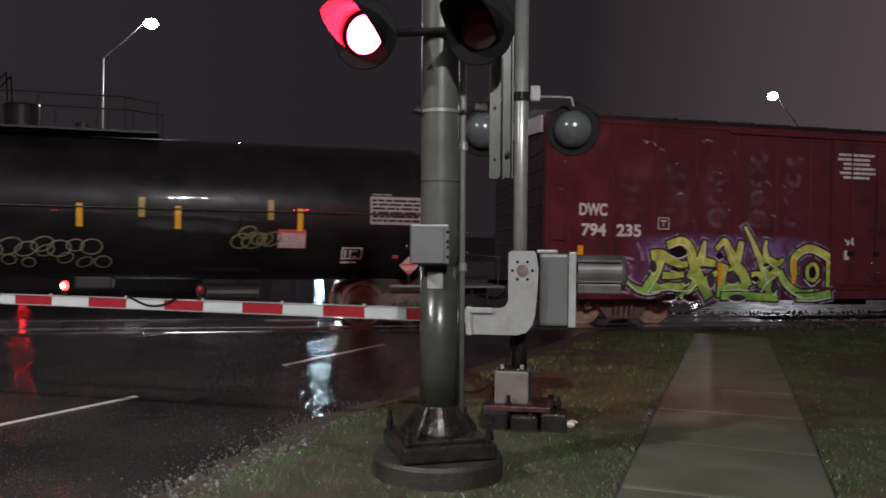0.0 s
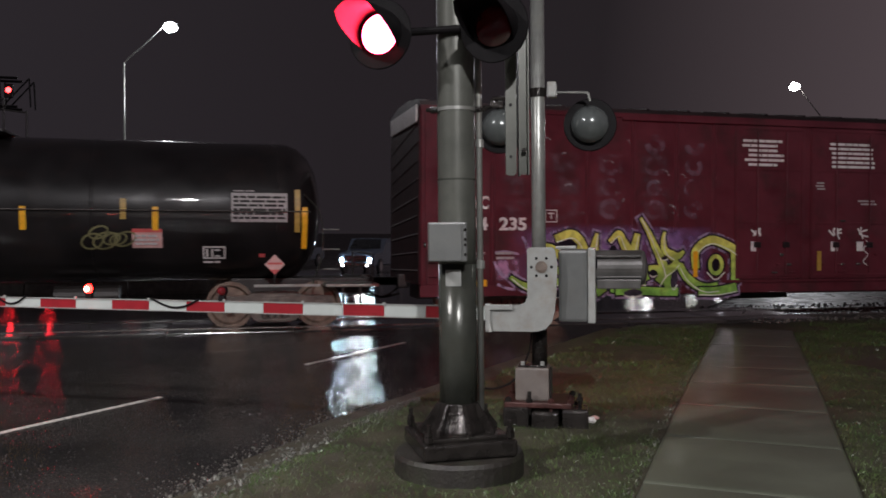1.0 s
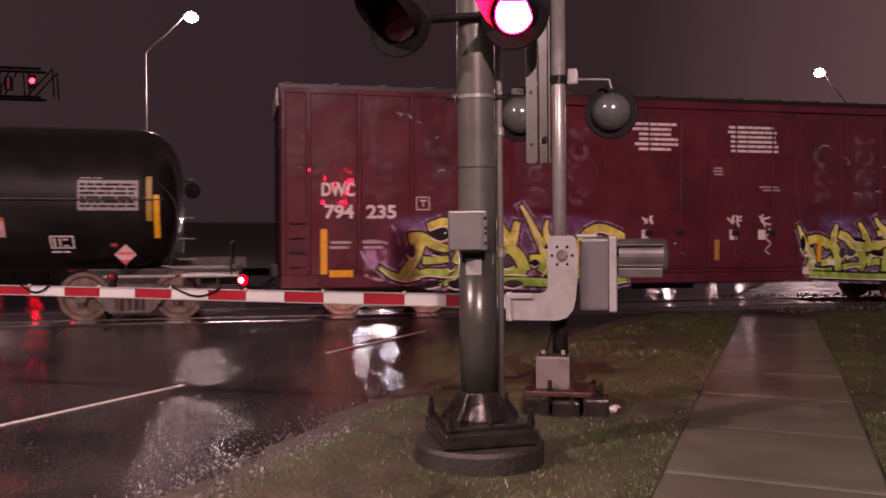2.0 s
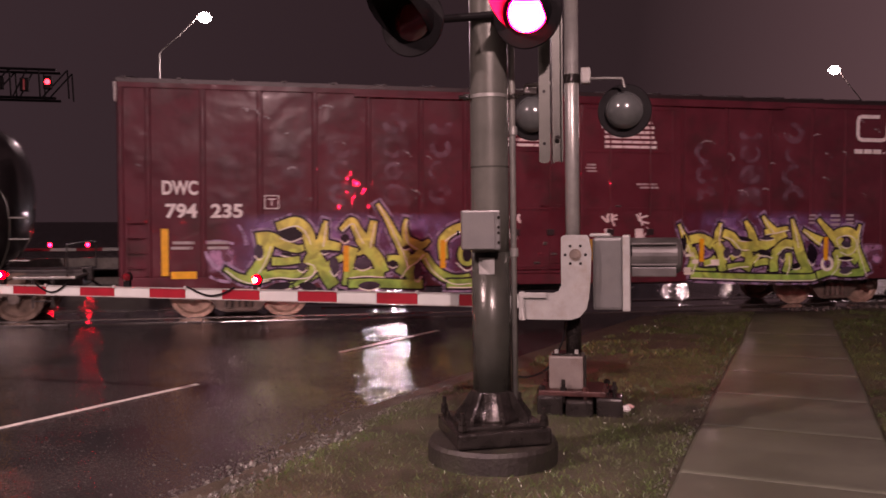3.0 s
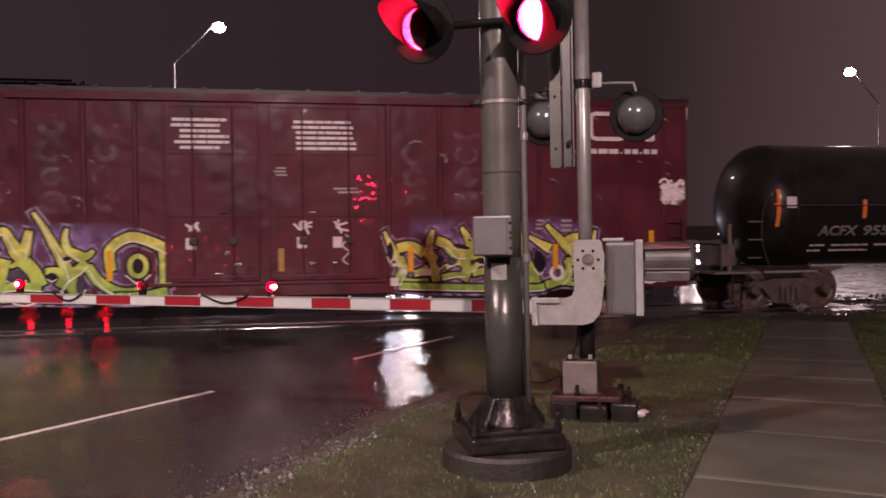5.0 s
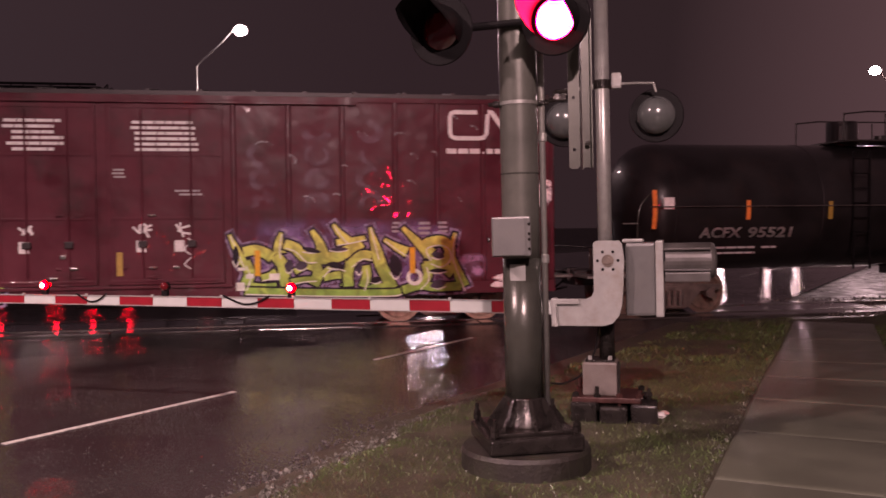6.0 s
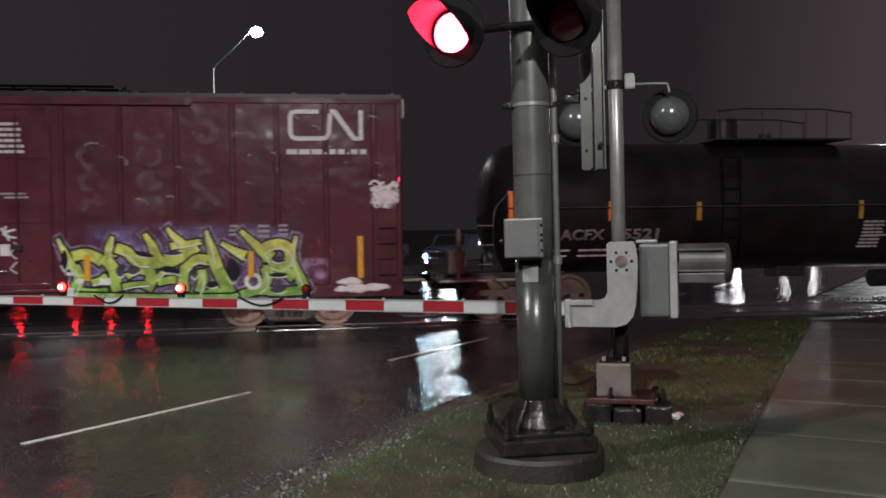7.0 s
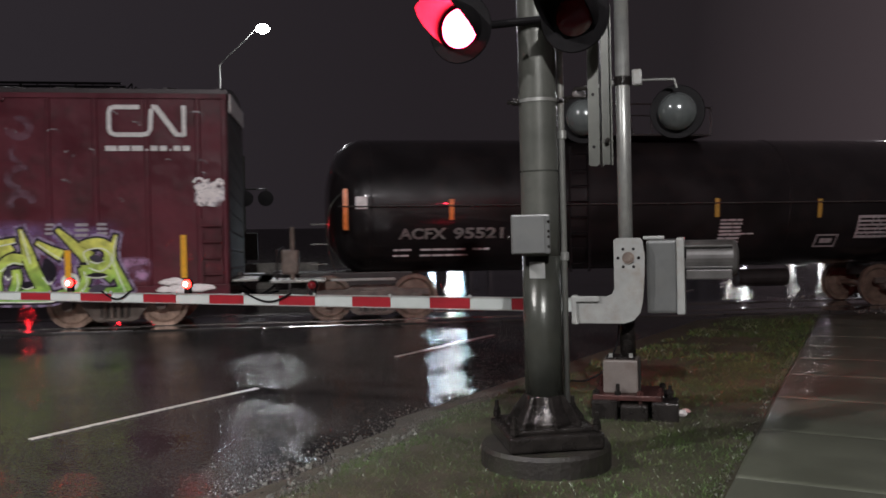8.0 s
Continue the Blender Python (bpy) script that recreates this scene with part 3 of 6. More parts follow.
crossing = tagged(new("crossing_surface"), "wet dark crossing panels between the rails", "crossing", kind="structure")
bm = bmesh.new()
box(bm, (0, 0, 0), (2.42, 1.30, 0.08), bevel=0.012)
first = part("panel", bm, M_PANEL, crossing, at=pose(-14.6, 18.605, -0.005))
bm = bmesh.new()
box(bm, (0, 0, 0), (2.42, 0.55, 0.08), bevel=0.012)
strip = part("panel", bm, M_PANEL, crossing, at=pose(-14.6, 17.50, -0.008))
for k in range(12):
    x = -14.6 + 2.44 * k
    if k:
        share("panel", first, crossing, pose(x, 18.605, -0.005 + 0.004 * math.sin(k * 2.3), random.uniform(-0.4, 1.6)))
        share("panel", strip, crossing, pose(x, 17.50, -0.008 + 0.004 * math.sin(k * 1.7), random.uniform(-0.6, 2.4)))
    share("panel", strip, crossing, pose(x, 19.71, -0.008))
bed = tagged(new("track_bed"), "timber ties bedded in dark ballast", "track bed", kind="structure")
bm = bmesh.new()
box(bm, (0, 0, 0), (0.23, 2.6, 0.18), bevel=0.01)
tie = part("tie", bm, M_TIE, bed, at=pose(15.2, 18.6, -0.11))
for k in range(1, 40):
    share("tie", tie, bed, pose(15.2 + 0.53 * k, 18.6 + random.uniform(-0.05, 0.05), -0.11, 0, 0, random.uniform(-1.5, 1.5)))

# dashed lane line
line = tagged(new("lane_marking"), "worn white dashed lane line on wet asphalt", "lane marking", kind="structure")
for k in range(-3, 8):
    s = 4.54 + 5.85 * k
    bm = bmesh.new()
    box(bm, (0, 0, 0), (2.95, 0.085, 0.004))
    x, y = sn(s + 1.475, -7.74)
    if not 17.0 < y < 20.5:
        part("dash", bm, M_LINE, line, at=pose(x, y, 0.003, 0, 0, 48.3))

# ---- tall signal pole ----
LEAN = -0.75
POLE_AT = pose(1.675, 6.155, 0, 0, LEAN, -12)
pole = tagged(new("signal_pole"), "tall grey steel signal pole bolted to a round concrete footing", "signal pole")
pole.matrix_basis = POLE_AT
part("footing", lathe(bmesh.new(), [(0.485, 0.02), (0.485, 0.335), (0.47, 0.365), (0.0, 0.372)], 40), M_FOOT, pole, "round wet concrete footing", smooth=False)
bm = bmesh.new()
box(bm, (0, 0, 0.432), (0.70, 0.70, 0.115), pose(0, 0, 0, 0, 0, 12), bevel=0.02)
box(bm, (0, 0, 0.505), (0.58, 0.58, 0.035), pose(0, 0, 0, 0, 0, 12), bevel=0.012)
part("base_plate", bm, M_BASE, pole, "dark wet cast iron base")
part("flare", lathe(bmesh.new(), [(0.235, 0.515), (0.215, 0.545), (0.185, 0.60), (0.160, 0.66), (0.150, 0.715), (0.145, 0.73)], 40), M_BASE, pole, smooth=True)
for k in range(8):
    bm = bmesh.new()
    prism(bm, [(0.14, 0.515), (0.300, 0.515), (0.300, 0.545), (0.165, 0.725), (0.14, 0.725)], -0.011, 0.011)
    part("gusset", bm, M_BASE, pole, at=pose(0, 0, 0, 0, 0, 45 * k + 12))
for k in range(4):
    a = radians(45 + 90 * k + 12)
    bm = bmesh.new()
    x, y = 0.43 * math.cos(a), 0.43 * math.sin(a)
    rod(bm, (x, y, 0.40), (x, y, 0.63), 0.017, seg=10)
    rod(bm, (x, y, 0.505), (x, y, 0.545), 0.034, seg=6)
    rod(bm, (x, y, 0.55), (x, y, 0.575), 0.03, seg=6)
    part("anchor_bolt", bm, M_BASE, pole)
part("lower_shaft", lathe(bmesh.new(), [(0.143, 0.64), (0.143, 1.76)], 48), M_LOWER, pole, smooth=True)
part("upper_shaft", lathe(bmesh.new(), [(0.141, 1.76)] + [(0.141, 1.76 + 0.32 * k) for k in range(1, 12)] + [(0.141, 5.6), (0.0, 5.65)], 48), M_POLE, pole, smooth=True)
bm = bmesh.new()
lathe(bm, [(0.1412, 2.382), (0.1428, 2.384), (0.1428, 2.392), (0.1412, 2.394)], 48)
part("joint_ring", bm, M_LOWER, pole)
bm = bmesh.new()
for i in range(14):
    a0 = radians(-130 + i * 3.4)
    a1 = radians(-130 + (i + 1) * 3.4)
    q = [bm.verts.new((0.1455 * math.cos(a), 0.1455 * math.sin(a), z)) for a, z in ((a0, 1.60), (a1, 1.60), (a1, 1.72), (a0, 1.72))]
    bm.faces.new(q)
part("sticker", bm, M_SILVER, pole, "pale faded sticker")
# band clamp with bolts and bracket
bm = bmesh.new()
lathe(bm, [(0.141, 2.893), (0.147, 2.895), (0.147, 2.919), (0.141, 2.921)], 48)
part("band", bm, M_GALV, pole, "bright steel band")
for sx in (-1, 1):
    bm = bmesh.new()
    box(bm, (sx * 0.165, -0.02, 2.906), (0.05, 0.07, 0.045), bevel=0.008)
    rod(bm, (sx * 0.165, -0.09, 2.906), (sx * 0.165, 0.07, 2.906), 0.011, seg=8)
    rod(bm, (sx * 0.15, -0.02, 2.906), (sx * 0.225, -0.02, 2.906), 0.016, seg=8)
    part("clamp", bm, M_BASE, pole)
# junction box on the shaft
bm = bmesh.new()
box(bm, (-0.083, -0.205, 1.925), (0.28, 0.14, 0.285), bevel=0.012)
jb = part("junction_box", bm, M_BOXGREY, pole, "grey metal junction box")
bm = bmesh.new()
box(bm, (-0.10, -0.279, 1.925), (0.235, 0.012, 0.27), bevel=0.005)
part("cover", bm, M_BOXGREY, jb)
for z in (1.835, 1.905, 1.945, 2.015):
    bm = bmesh.new()
    rod(bm, (0.043, -0.283, z), (0.043, -0.272, z), 0.011, seg=8)
    part("screw", bm, M_BASE, jb)
bm = bmesh.new()
rod(bm, (-0.255, -0.2, 1.905), (-0.235, -0.2, 1.905), 0.018, seg=8)
part("hinge", bm, M_BASE, jb)
# conduit beside the shaft
bm = bmesh.new()
tube(bm, [(0.168, -0.03, 0.66), (0.168, -0.03, 5.5)], 0.024, 14)
conduit = part("conduit", bm, M_GALV, pole, "thin galvanised conduit", smooth=True)
for z in (1.72, 2.62):
    bm = bmesh.new()
    lathe(bm, [(0.027, z), (0.032, z + 0.005), (0.032, z + 0.06), (0.027, z + 0.065)], 14, pose(0.172, -0.03, 0))
    part("coupling", bm, M_GALV, conduit)
# perforated sign channel carried off the band
channel = part("sign_channel", prism(bmesh.new(), [(0.36, 2.42), (0.38, 2.41), (0.42, 2.41), (0.44, 2.43), (0.44, 3.62), (0.36, 3.62)], -0.10, -0.085), M_POLE, pole, "perforated galvanised sign channel")
bm = bmesh.new()
box(bm, (0.465, -0.05, 3.01), (0.012, 0.09, 1.2))
box(bm, (0.50, -0.0, 3.02), (0.06, 0.012, 1.19))
box(bm, (0.535, -0.03, 3.0), (0.01, 0.07, 1.16))
part("flange", bm, M_POLE, channel)
# black discs paint the dark inside of the channel's perforations
for z in (2.55, 2.93, 3.3):
    bm = bmesh.new()
    rod(bm, (0.397, -0.104, z), (0.397, -0.098, z), 0.012, seg=12)
    part("hole_shade_disc", bm, M_BLACK, channel)
bm = bmesh.new()
rod(bm, (0.505, -0.02, 2.60), (0.505, -0.05, 2.60), 0.02, seg=6)
part("bolt", bm, M_BASE, channel)
bm = bmesh.new()
tube(bm, [(0.15, 0.0, 2.91), (0.27, -0.04, 2.93), (0.27, -0.04, 2.985), (0.39, -0.06, 2.985)], 0.016, 8)
box(bm, (0.30, -0.05, 2.94), (0.1, 0.03, 0.05), bevel=0.006)
part("bracket", bm, M_BASE, pole)

# ---- flashing signal heads ----
HEADS = {}


def signal_head(m, lit_first, label, mate):
    """Round black background, hood and a housing; the lamp insert turns about its upright axis. Faces -y."""
    head = tagged(new("crossing_signal"), label, "crossing signal", "flashing crossing lights")
    head.matrix_basis = m
    bm = bmesh.new()
    lathe(bm, [(0.165, 0.0), (0.245, 0.0), (0.252, 0.012), (0.245, 0.02), (0.165, 0.02)], 48, Matrix.Rotation(radians(90), 4, "X"))
    part("background", bm, M_BLACK, head, "black round background")
    bm = bmesh.new()
    lathe(bm, [(0.0, -0.16), (0.06, -0.155), (0.13, -0.11), (0.175, -0.05), (0.182, -0.01), (0.165, -0.002)], 40, Matrix.Rotation(radians(90), 4, "X"))
    part("housing", bm, M_DOME if mate else M_BLACK, head, "domed glossy grey housing" if mate else "", smooth=True)
    bm = bmesh.new()
    rings = []
    for k, y in enumerate((-0.02, -0.13, -0.24, -0.34, -0.42)):
        span = 250 - 34 * k
        rings.append([(0.172 * math.sin(radians(-span / 2 + span * i / 28)), y, 0.172 * math.cos(radians(-span / 2 + span * i / 28))) for i in range(29)])
    for scale, flip in ((1.0, False), (1.03, True)):
        vv = [[bm.verts.new((x * scale, y, z * scale)) for x, y, z in r] for r in rings]
        for a, b in zip(vv, vv[1:]):
            for i in range(28):
                q = (a[i], a[i + 1], b[i + 1], b[i])
                bm.faces.new(q if flip else q[::-1])
    part("hood", bm, M_BLACK, head, "long black hood", smooth=True)
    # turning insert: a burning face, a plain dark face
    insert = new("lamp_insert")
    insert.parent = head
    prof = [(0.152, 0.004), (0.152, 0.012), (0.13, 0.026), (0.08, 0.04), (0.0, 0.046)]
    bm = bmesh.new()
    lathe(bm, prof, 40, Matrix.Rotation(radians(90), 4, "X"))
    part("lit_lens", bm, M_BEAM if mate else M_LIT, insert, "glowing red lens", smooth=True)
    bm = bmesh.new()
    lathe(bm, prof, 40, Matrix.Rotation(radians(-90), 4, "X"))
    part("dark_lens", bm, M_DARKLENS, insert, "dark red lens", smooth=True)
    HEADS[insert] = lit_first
    return head


def facing(deg):
    """Turn about z that points -y along the compass angle deg."""
    return deg + 90


def at_pole(x, y, z):
    return (POLE_AT @ Vector((x, y, z)))


pr = at_pole(0.255, -0.40, 3.43)
pl = at_pole(-0.55, -0.17, 3.43)
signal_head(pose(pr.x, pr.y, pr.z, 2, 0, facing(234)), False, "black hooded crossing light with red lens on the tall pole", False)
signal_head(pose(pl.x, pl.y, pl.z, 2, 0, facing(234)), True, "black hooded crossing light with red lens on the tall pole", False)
bm = bmesh.new()
d0, d1 = at_pole(0.26, -0.24, 3.47), at_pole(-0.54, -0.02, 3.47)
tube(bm, [d0, d1], 0.03, 12)
tagged(part("signal_crossarm", bm, M_BLACK, None), "black crossarm that carries the lights on the pole", "crossarm")

# ---- gate mast with mechanism and arm ----
GATE_AT = pose(2.877, 7.63, 0, 0, LEAN, -25)
gate = tagged(new("gate_mast"), "silver-painted gate mast with drive box and crank", "crossing gate")
gate.matrix_basis = GATE_AT
bm = bmesh.new()
rod(bm, (0, 0, 0.70), (0, 0, 4.6), 0.066, seg=28)
part("mast", bm, M_GALV, gate, smooth=True)
bm = bmesh.new()
rod(bm, (0, 0, 0.70), (0, 0, 1.2), 0.074, seg=28)
part("lower_sleeve", bm, M_BASE, gate, smooth=True)
bm = bmesh.new()
box(bm, (-0.06, -0.02, 0.575), (0.32, 0.30, 0.31), bevel=0.02)
part("split_base", bm, M_CASTBASE, gate, "pale cast base with bolted flange")
bm = bmesh.new()
box(bm, (-0.06, -0.02, 0.735), (0.27, 0.25, 0.03), bevel=0.006)
part("flange_plate", bm, M_BASE, gate)
for sx in (-0.15, 0.035):
    bm = bmesh.new()
    rod(bm, (sx, -0.12, 0.74), (sx, -0.12, 0.785), 0.02, seg=6)
    part("bolt", bm, M_SILVER, gate)
bm = bmesh.new()
box(bm, (0.115, -0.15, 0.58), (0.02, 0.03, 0.32), bevel=0.005)
part("side_rib", bm, M_BASE, gate)
bm = bmesh.new()
box(bm, (0.0, 0, 0.395), (0.62, 0.52, 0.05), bevel=0.01)
part("ground_plate", bm, M_RUSTRED, gate, "rusty red base plate")
for k, (x, y) in enumerate(((-0.28, -0.2), (0.3, -0.22), (-0.08, -0.23), (0.12, -0.23), (0.38, -0.1), (-0.28, 0.2), (0.3, 0.2))):
    bm = bmesh.new()
    rod(bm, (x, y, 0.30), (x, y, 0.46 + 0.03 * (k % 3)), 0.018, seg=8)
    rod(bm, (x, y, 0.42), (x, y, 0.45), 0.034, seg=6)
    part("anchor_bolt", bm, M_RUSTRED if k % 2 else M_BASE, gate)
for x, y, w, h in ((-0.2, -0.16, 0.24, 0.30), (0.07, -0.19, 0.25, 0.27), (0.34, -0.14, 0.24, 0.29), (-0.2, 0.18, 0.3, 0.3), (0.2, 0.18, 0.4, 0.3)):
    bm = bmesh.new()
    box(bm, (x, y, 0.08 + h / 2), (w, 0.3, h), bevel=0.025)
    part("footing_block", bm, M_BASE, gate)
# crank plate: upright leg that bends into a foot
outline = []
outline += [(-0.085, 1.84), (-0.06, 1.86), (0.15, 1.86), (0.17, 1.83), (0.19, 1.70), (0.18, 1.45), (0.165, 1.28)]
outline += [(0.14, 1.18), (0.08, 1.11), (0.0, 1.085), (-0.45, 1.085), (-0.47, 1.10), (-0.47, 1.30), (-0.45, 1.325)]
outline += [(-0.16, 1.33), (-0.11, 1.35), (-0.085, 1.40)]
crank = part("crank_arm", prism(bmesh.new(), outline, -0.30, -0.245), M_SILVER, gate, "silver crank plate with bolt holes")
bm = bmesh.new()
rod(bm, (0.045, -0.33, 1.68), (0.045, -0.22, 1.68), 0.035, seg=6)
lathe(bm, [(0.0, 0), (0.055, 0), (0.055, 0.012), (0.0, 0.012)], 20, Matrix.Translation((0.045, -0.30, 1.68)) @ Matrix.Rotation(radians(90), 4, "X"))
part("hub", bm, M_TRUCK, crank, "dark hub nut")
# bolt holes are uncut; black discs give their inner shade
for k in range(6):
    a = radians(60 * k)
    bm = bmesh.new()
    x, z = 0.045 + 0.092 * math.cos(a), 1.68 + 0.092 * math.sin(a)
    rod(bm, (x, -0.304, z), (x, -0.298, z), 0.014, seg=10)
    part("hole_shade_disc", bm, M_BLACK, crank)
bm = bmesh.new()
box(bm, (-0.33, -0.315, 1.31), (0.22, 0.03, 0.05), bevel=0.006)
box(bm, (-0.45, -0.27, 1.21), (0.05, 0.12, 0.26), bevel=0.012)
tube(bm, [(-0.47, -0.29, 1.32), (-0.43, -0.33, 1.08)], 0.02, 8)
part("arm_adapter", bm, M_SILVER, crank)
# drive housing
bm = bmesh.new()
box(bm, (0.328, 0.02, 1.50), (0.27, 0.44, 0.67), bevel=0.03)
drive = part("drive_box", bm, M_BOXGREY, gate, "grey drive housing with a pale door edge")
bm = bmesh.new()
box(bm, (0.497, 0.0, 1.505), (0.07, 0.47, 0.69), bevel=0.01)
part("door_edge", bm, M_SILVER, drive, "pale edge of the housing door")
bm = bmesh.new()
box(bm, (0.54, -0.2, 1.71), (0.02, 0.03, 0.09), bevel=0.004)
part("latch", bm, M_BLACK, drive)
bm = bmesh.new()
box(bm, (0.26, -0.05, 1.855), (0.19, 0.2, 0.03), bevel=0.01)
part("lid", bm, M_SILVER, drive)
bm = bmesh.new()
rod(bm, (0.53, 0.0, 1.66), (0.95, 0.0, 1.66), 0.165, seg=32)
lathe(bm, [(0.165, 0.0), (0.15, 0.03), (0.08, 0.05), (0.0, 0.055)], 32, Matrix.Translation((0.95, 0, 1.66)) @ Matrix.Rotation(radians(90), 4, "Y"))
motor = part("motor_cover", bm, M_MOTOR, gate, "ribbed dark grey round cover", smooth=False)
for z in (1.77, 1.58):
    bm = bmesh.new()
    box(bm, (0.74, -0.158, z), (0.40, 0.03, 0.018), bevel=0.004)
    part("rib", bm, M_MOTOR, motor)
bm = bmesh.new()
box(bm, (0.74, -0.09, 1.515), (0.40, 0.12, 0.09), bevel=0.012)
part("lower_tray", bm, M_MOTOR, motor)
# cable from the mast foot
bm = bmesh.new()
cps = [Vector((-0.07, -0.08, 1.05)), Vector((-0.10, -0.1, 0.85)), Vector((-0.22, -0.12, 0.62)), Vector((-0.40, -0.12, 0.52)), Vector((-0.60, -0.1, 0.50)), Vector((-0.8, -0.05, 0.30))]
tube(bm, curve_points(cps, 5), 0.009, 6)
part("cable", bm, M_BLACK, gate, "loose black cable")
# small box and arms high on the mast
bm = bmesh.new()
box(bm, (0.135, -0.03, 3.34), (0.09, 0.1, 0.15), pose(0, 0, 0), bevel=0.02)
part("terminal_box", bm, M_SILVER, gate)
bm = bmesh.new()
lathe(bm, [(0.067, 3.28), (0.085, 3.285), (0.085, 3.36), (0.067, 3.365)], 24)
part("collar", bm, M_BASE, gate)
bm = bmesh.new()
tube(bm, [(-0.10, 0, 3.32), (0.12, 0, 3.32), (0.34, -0.02, 3.31), (0.47, -0.03, 3.30), (0.49, -0.03, 3.22)], 0.012, 10)
tube(bm, [(-0.08, 0, 3.30), (-0.36, 0.02, 3.29), (-0.37, 0.02, 3.2)], 0.018, 10)
part("light_bracket", bm, M_GALV, gate)


def at_gate(x, y, z):
    return GATE_AT @ Vector((x, y, z))


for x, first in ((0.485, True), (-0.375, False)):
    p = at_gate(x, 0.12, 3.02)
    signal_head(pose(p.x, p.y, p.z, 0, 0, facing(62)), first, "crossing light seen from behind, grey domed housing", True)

# striped arm
arm = tagged(new("crossing_barrier"), "lowered red and white striped barrier with red lamps", "barrier")
arm.matrix_basis = pose(2.83, 7.65, 0, 0, 0, 155.2) @ pose(0.0, 0.27, 1.245, 0, -0.12)
STRIPE = 0.406
shapes = {}
edges = [0.44] + [0.604 + STRIPE * k for k in range(18)]
for k, (a, b) in enumerate(zip(edges, edges[1:])):
    bm = bmesh.new()
    h = 0.112 - 0.002 * k
    box(bm, ((a + b) / 2, 0, 0), (b - a - 0.002, 0.03, h), bevel=0.004)
    part("stripe", bm, M_ARMRED if k % 2 else M_ARMWHITE, arm)
    for edge in (-1, 1):
        part("edge_strip", box(bmesh.new(), ((a + b) / 2, 0, edge * (h / 2 + 0.004)), (b - a, 0.045, 0.008)), M_SILVER, arm)
    if k % 2:
        bm = bmesh.new()
        box(bm, (a, 0.02, h / 2 + 0.012), (0.03, 0.02, 0.03), bevel=0.004)
        part("clip", bm, M_SILVER, arm)
LAMPS_ON_ARM = [(3.07, "near"), (4.52, "far"), (6.02, "steady"), (7.2, "steady")]
for d, mode in LAMPS_ON_ARM:
    bm = bmesh.new()
    box(bm, (d, 0.0, 0.085), (0.07, 0.05, 0.06), bevel=0.01)
    lathe(bm, [(0.045, -0.02), (0.052, 0.0), (0.052, 0.02), (0.045, 0.02)], 20, Matrix.Translation((d, 0, 0.155)) @ Matrix.Rotation(radians(90), 4, "X"))
    part("lamp_body", bm, M_BLACK, arm)
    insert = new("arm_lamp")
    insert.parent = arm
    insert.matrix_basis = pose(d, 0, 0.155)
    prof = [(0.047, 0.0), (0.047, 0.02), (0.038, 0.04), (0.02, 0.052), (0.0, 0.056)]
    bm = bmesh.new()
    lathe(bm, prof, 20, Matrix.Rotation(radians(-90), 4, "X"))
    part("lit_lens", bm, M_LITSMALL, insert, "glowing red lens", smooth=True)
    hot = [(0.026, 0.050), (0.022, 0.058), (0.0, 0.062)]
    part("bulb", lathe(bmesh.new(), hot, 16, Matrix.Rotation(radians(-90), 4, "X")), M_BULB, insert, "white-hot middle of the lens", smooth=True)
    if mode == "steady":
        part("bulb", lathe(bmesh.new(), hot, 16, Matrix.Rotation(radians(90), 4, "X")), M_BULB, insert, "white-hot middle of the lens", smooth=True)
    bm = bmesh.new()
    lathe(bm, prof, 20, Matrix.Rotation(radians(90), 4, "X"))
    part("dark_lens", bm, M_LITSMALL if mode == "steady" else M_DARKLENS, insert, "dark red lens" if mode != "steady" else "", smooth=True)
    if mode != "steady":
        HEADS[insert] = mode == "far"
for a, b in ((3.30, 3.83), (5.22, 5.60)):
    bm = bmesh.new()
    pts = [Vector((a, 0.026, 0.075)), Vector((a + (b - a) * 0.3, 0.026, 0.0)), Vector((a + (b - a) * 0.6, 0.026, -0.01)), Vector((b, 0.026, 0.07))]
    tube(bm, curve_points(pts, 5), 0.010, 6)
    part("lamp_cable", bm, M_BLACK, arm)

# scrap of paper on the grass
bm = bmesh.new()
bmesh.ops.create_icosphere(bm, subdivisions=2, radius=0.05)
for v in bm.verts:
    v.co *= 1 + 0.5 * noise.noise(v.co * 30)
    v.co.z *= 0.6
tagged(part("litter", bm, M_WHITE, None, at=pose(3.31, 7.43, 0.23)), "crumpled white paper scrap on the grass", "litter")
bm = bmesh.new()
bmesh.ops.create_icosphere(bm, subdivisions=2, radius=0.04)
for v in bm.verts:
    v.co *= 1 + 0.5 * noise.noise(v.co * 25)
    v.co.z *= 0.5
tagged(part("litter", bm, M_PALEPINK, None, at=pose(3.39, 7.52, 0.23)), "crumpled pinkish paper scrap on the grass", "litter")

# ---- train ----
CAR_Y = 18.605
WHEEL_R = 0.457
WHEELSETS = []


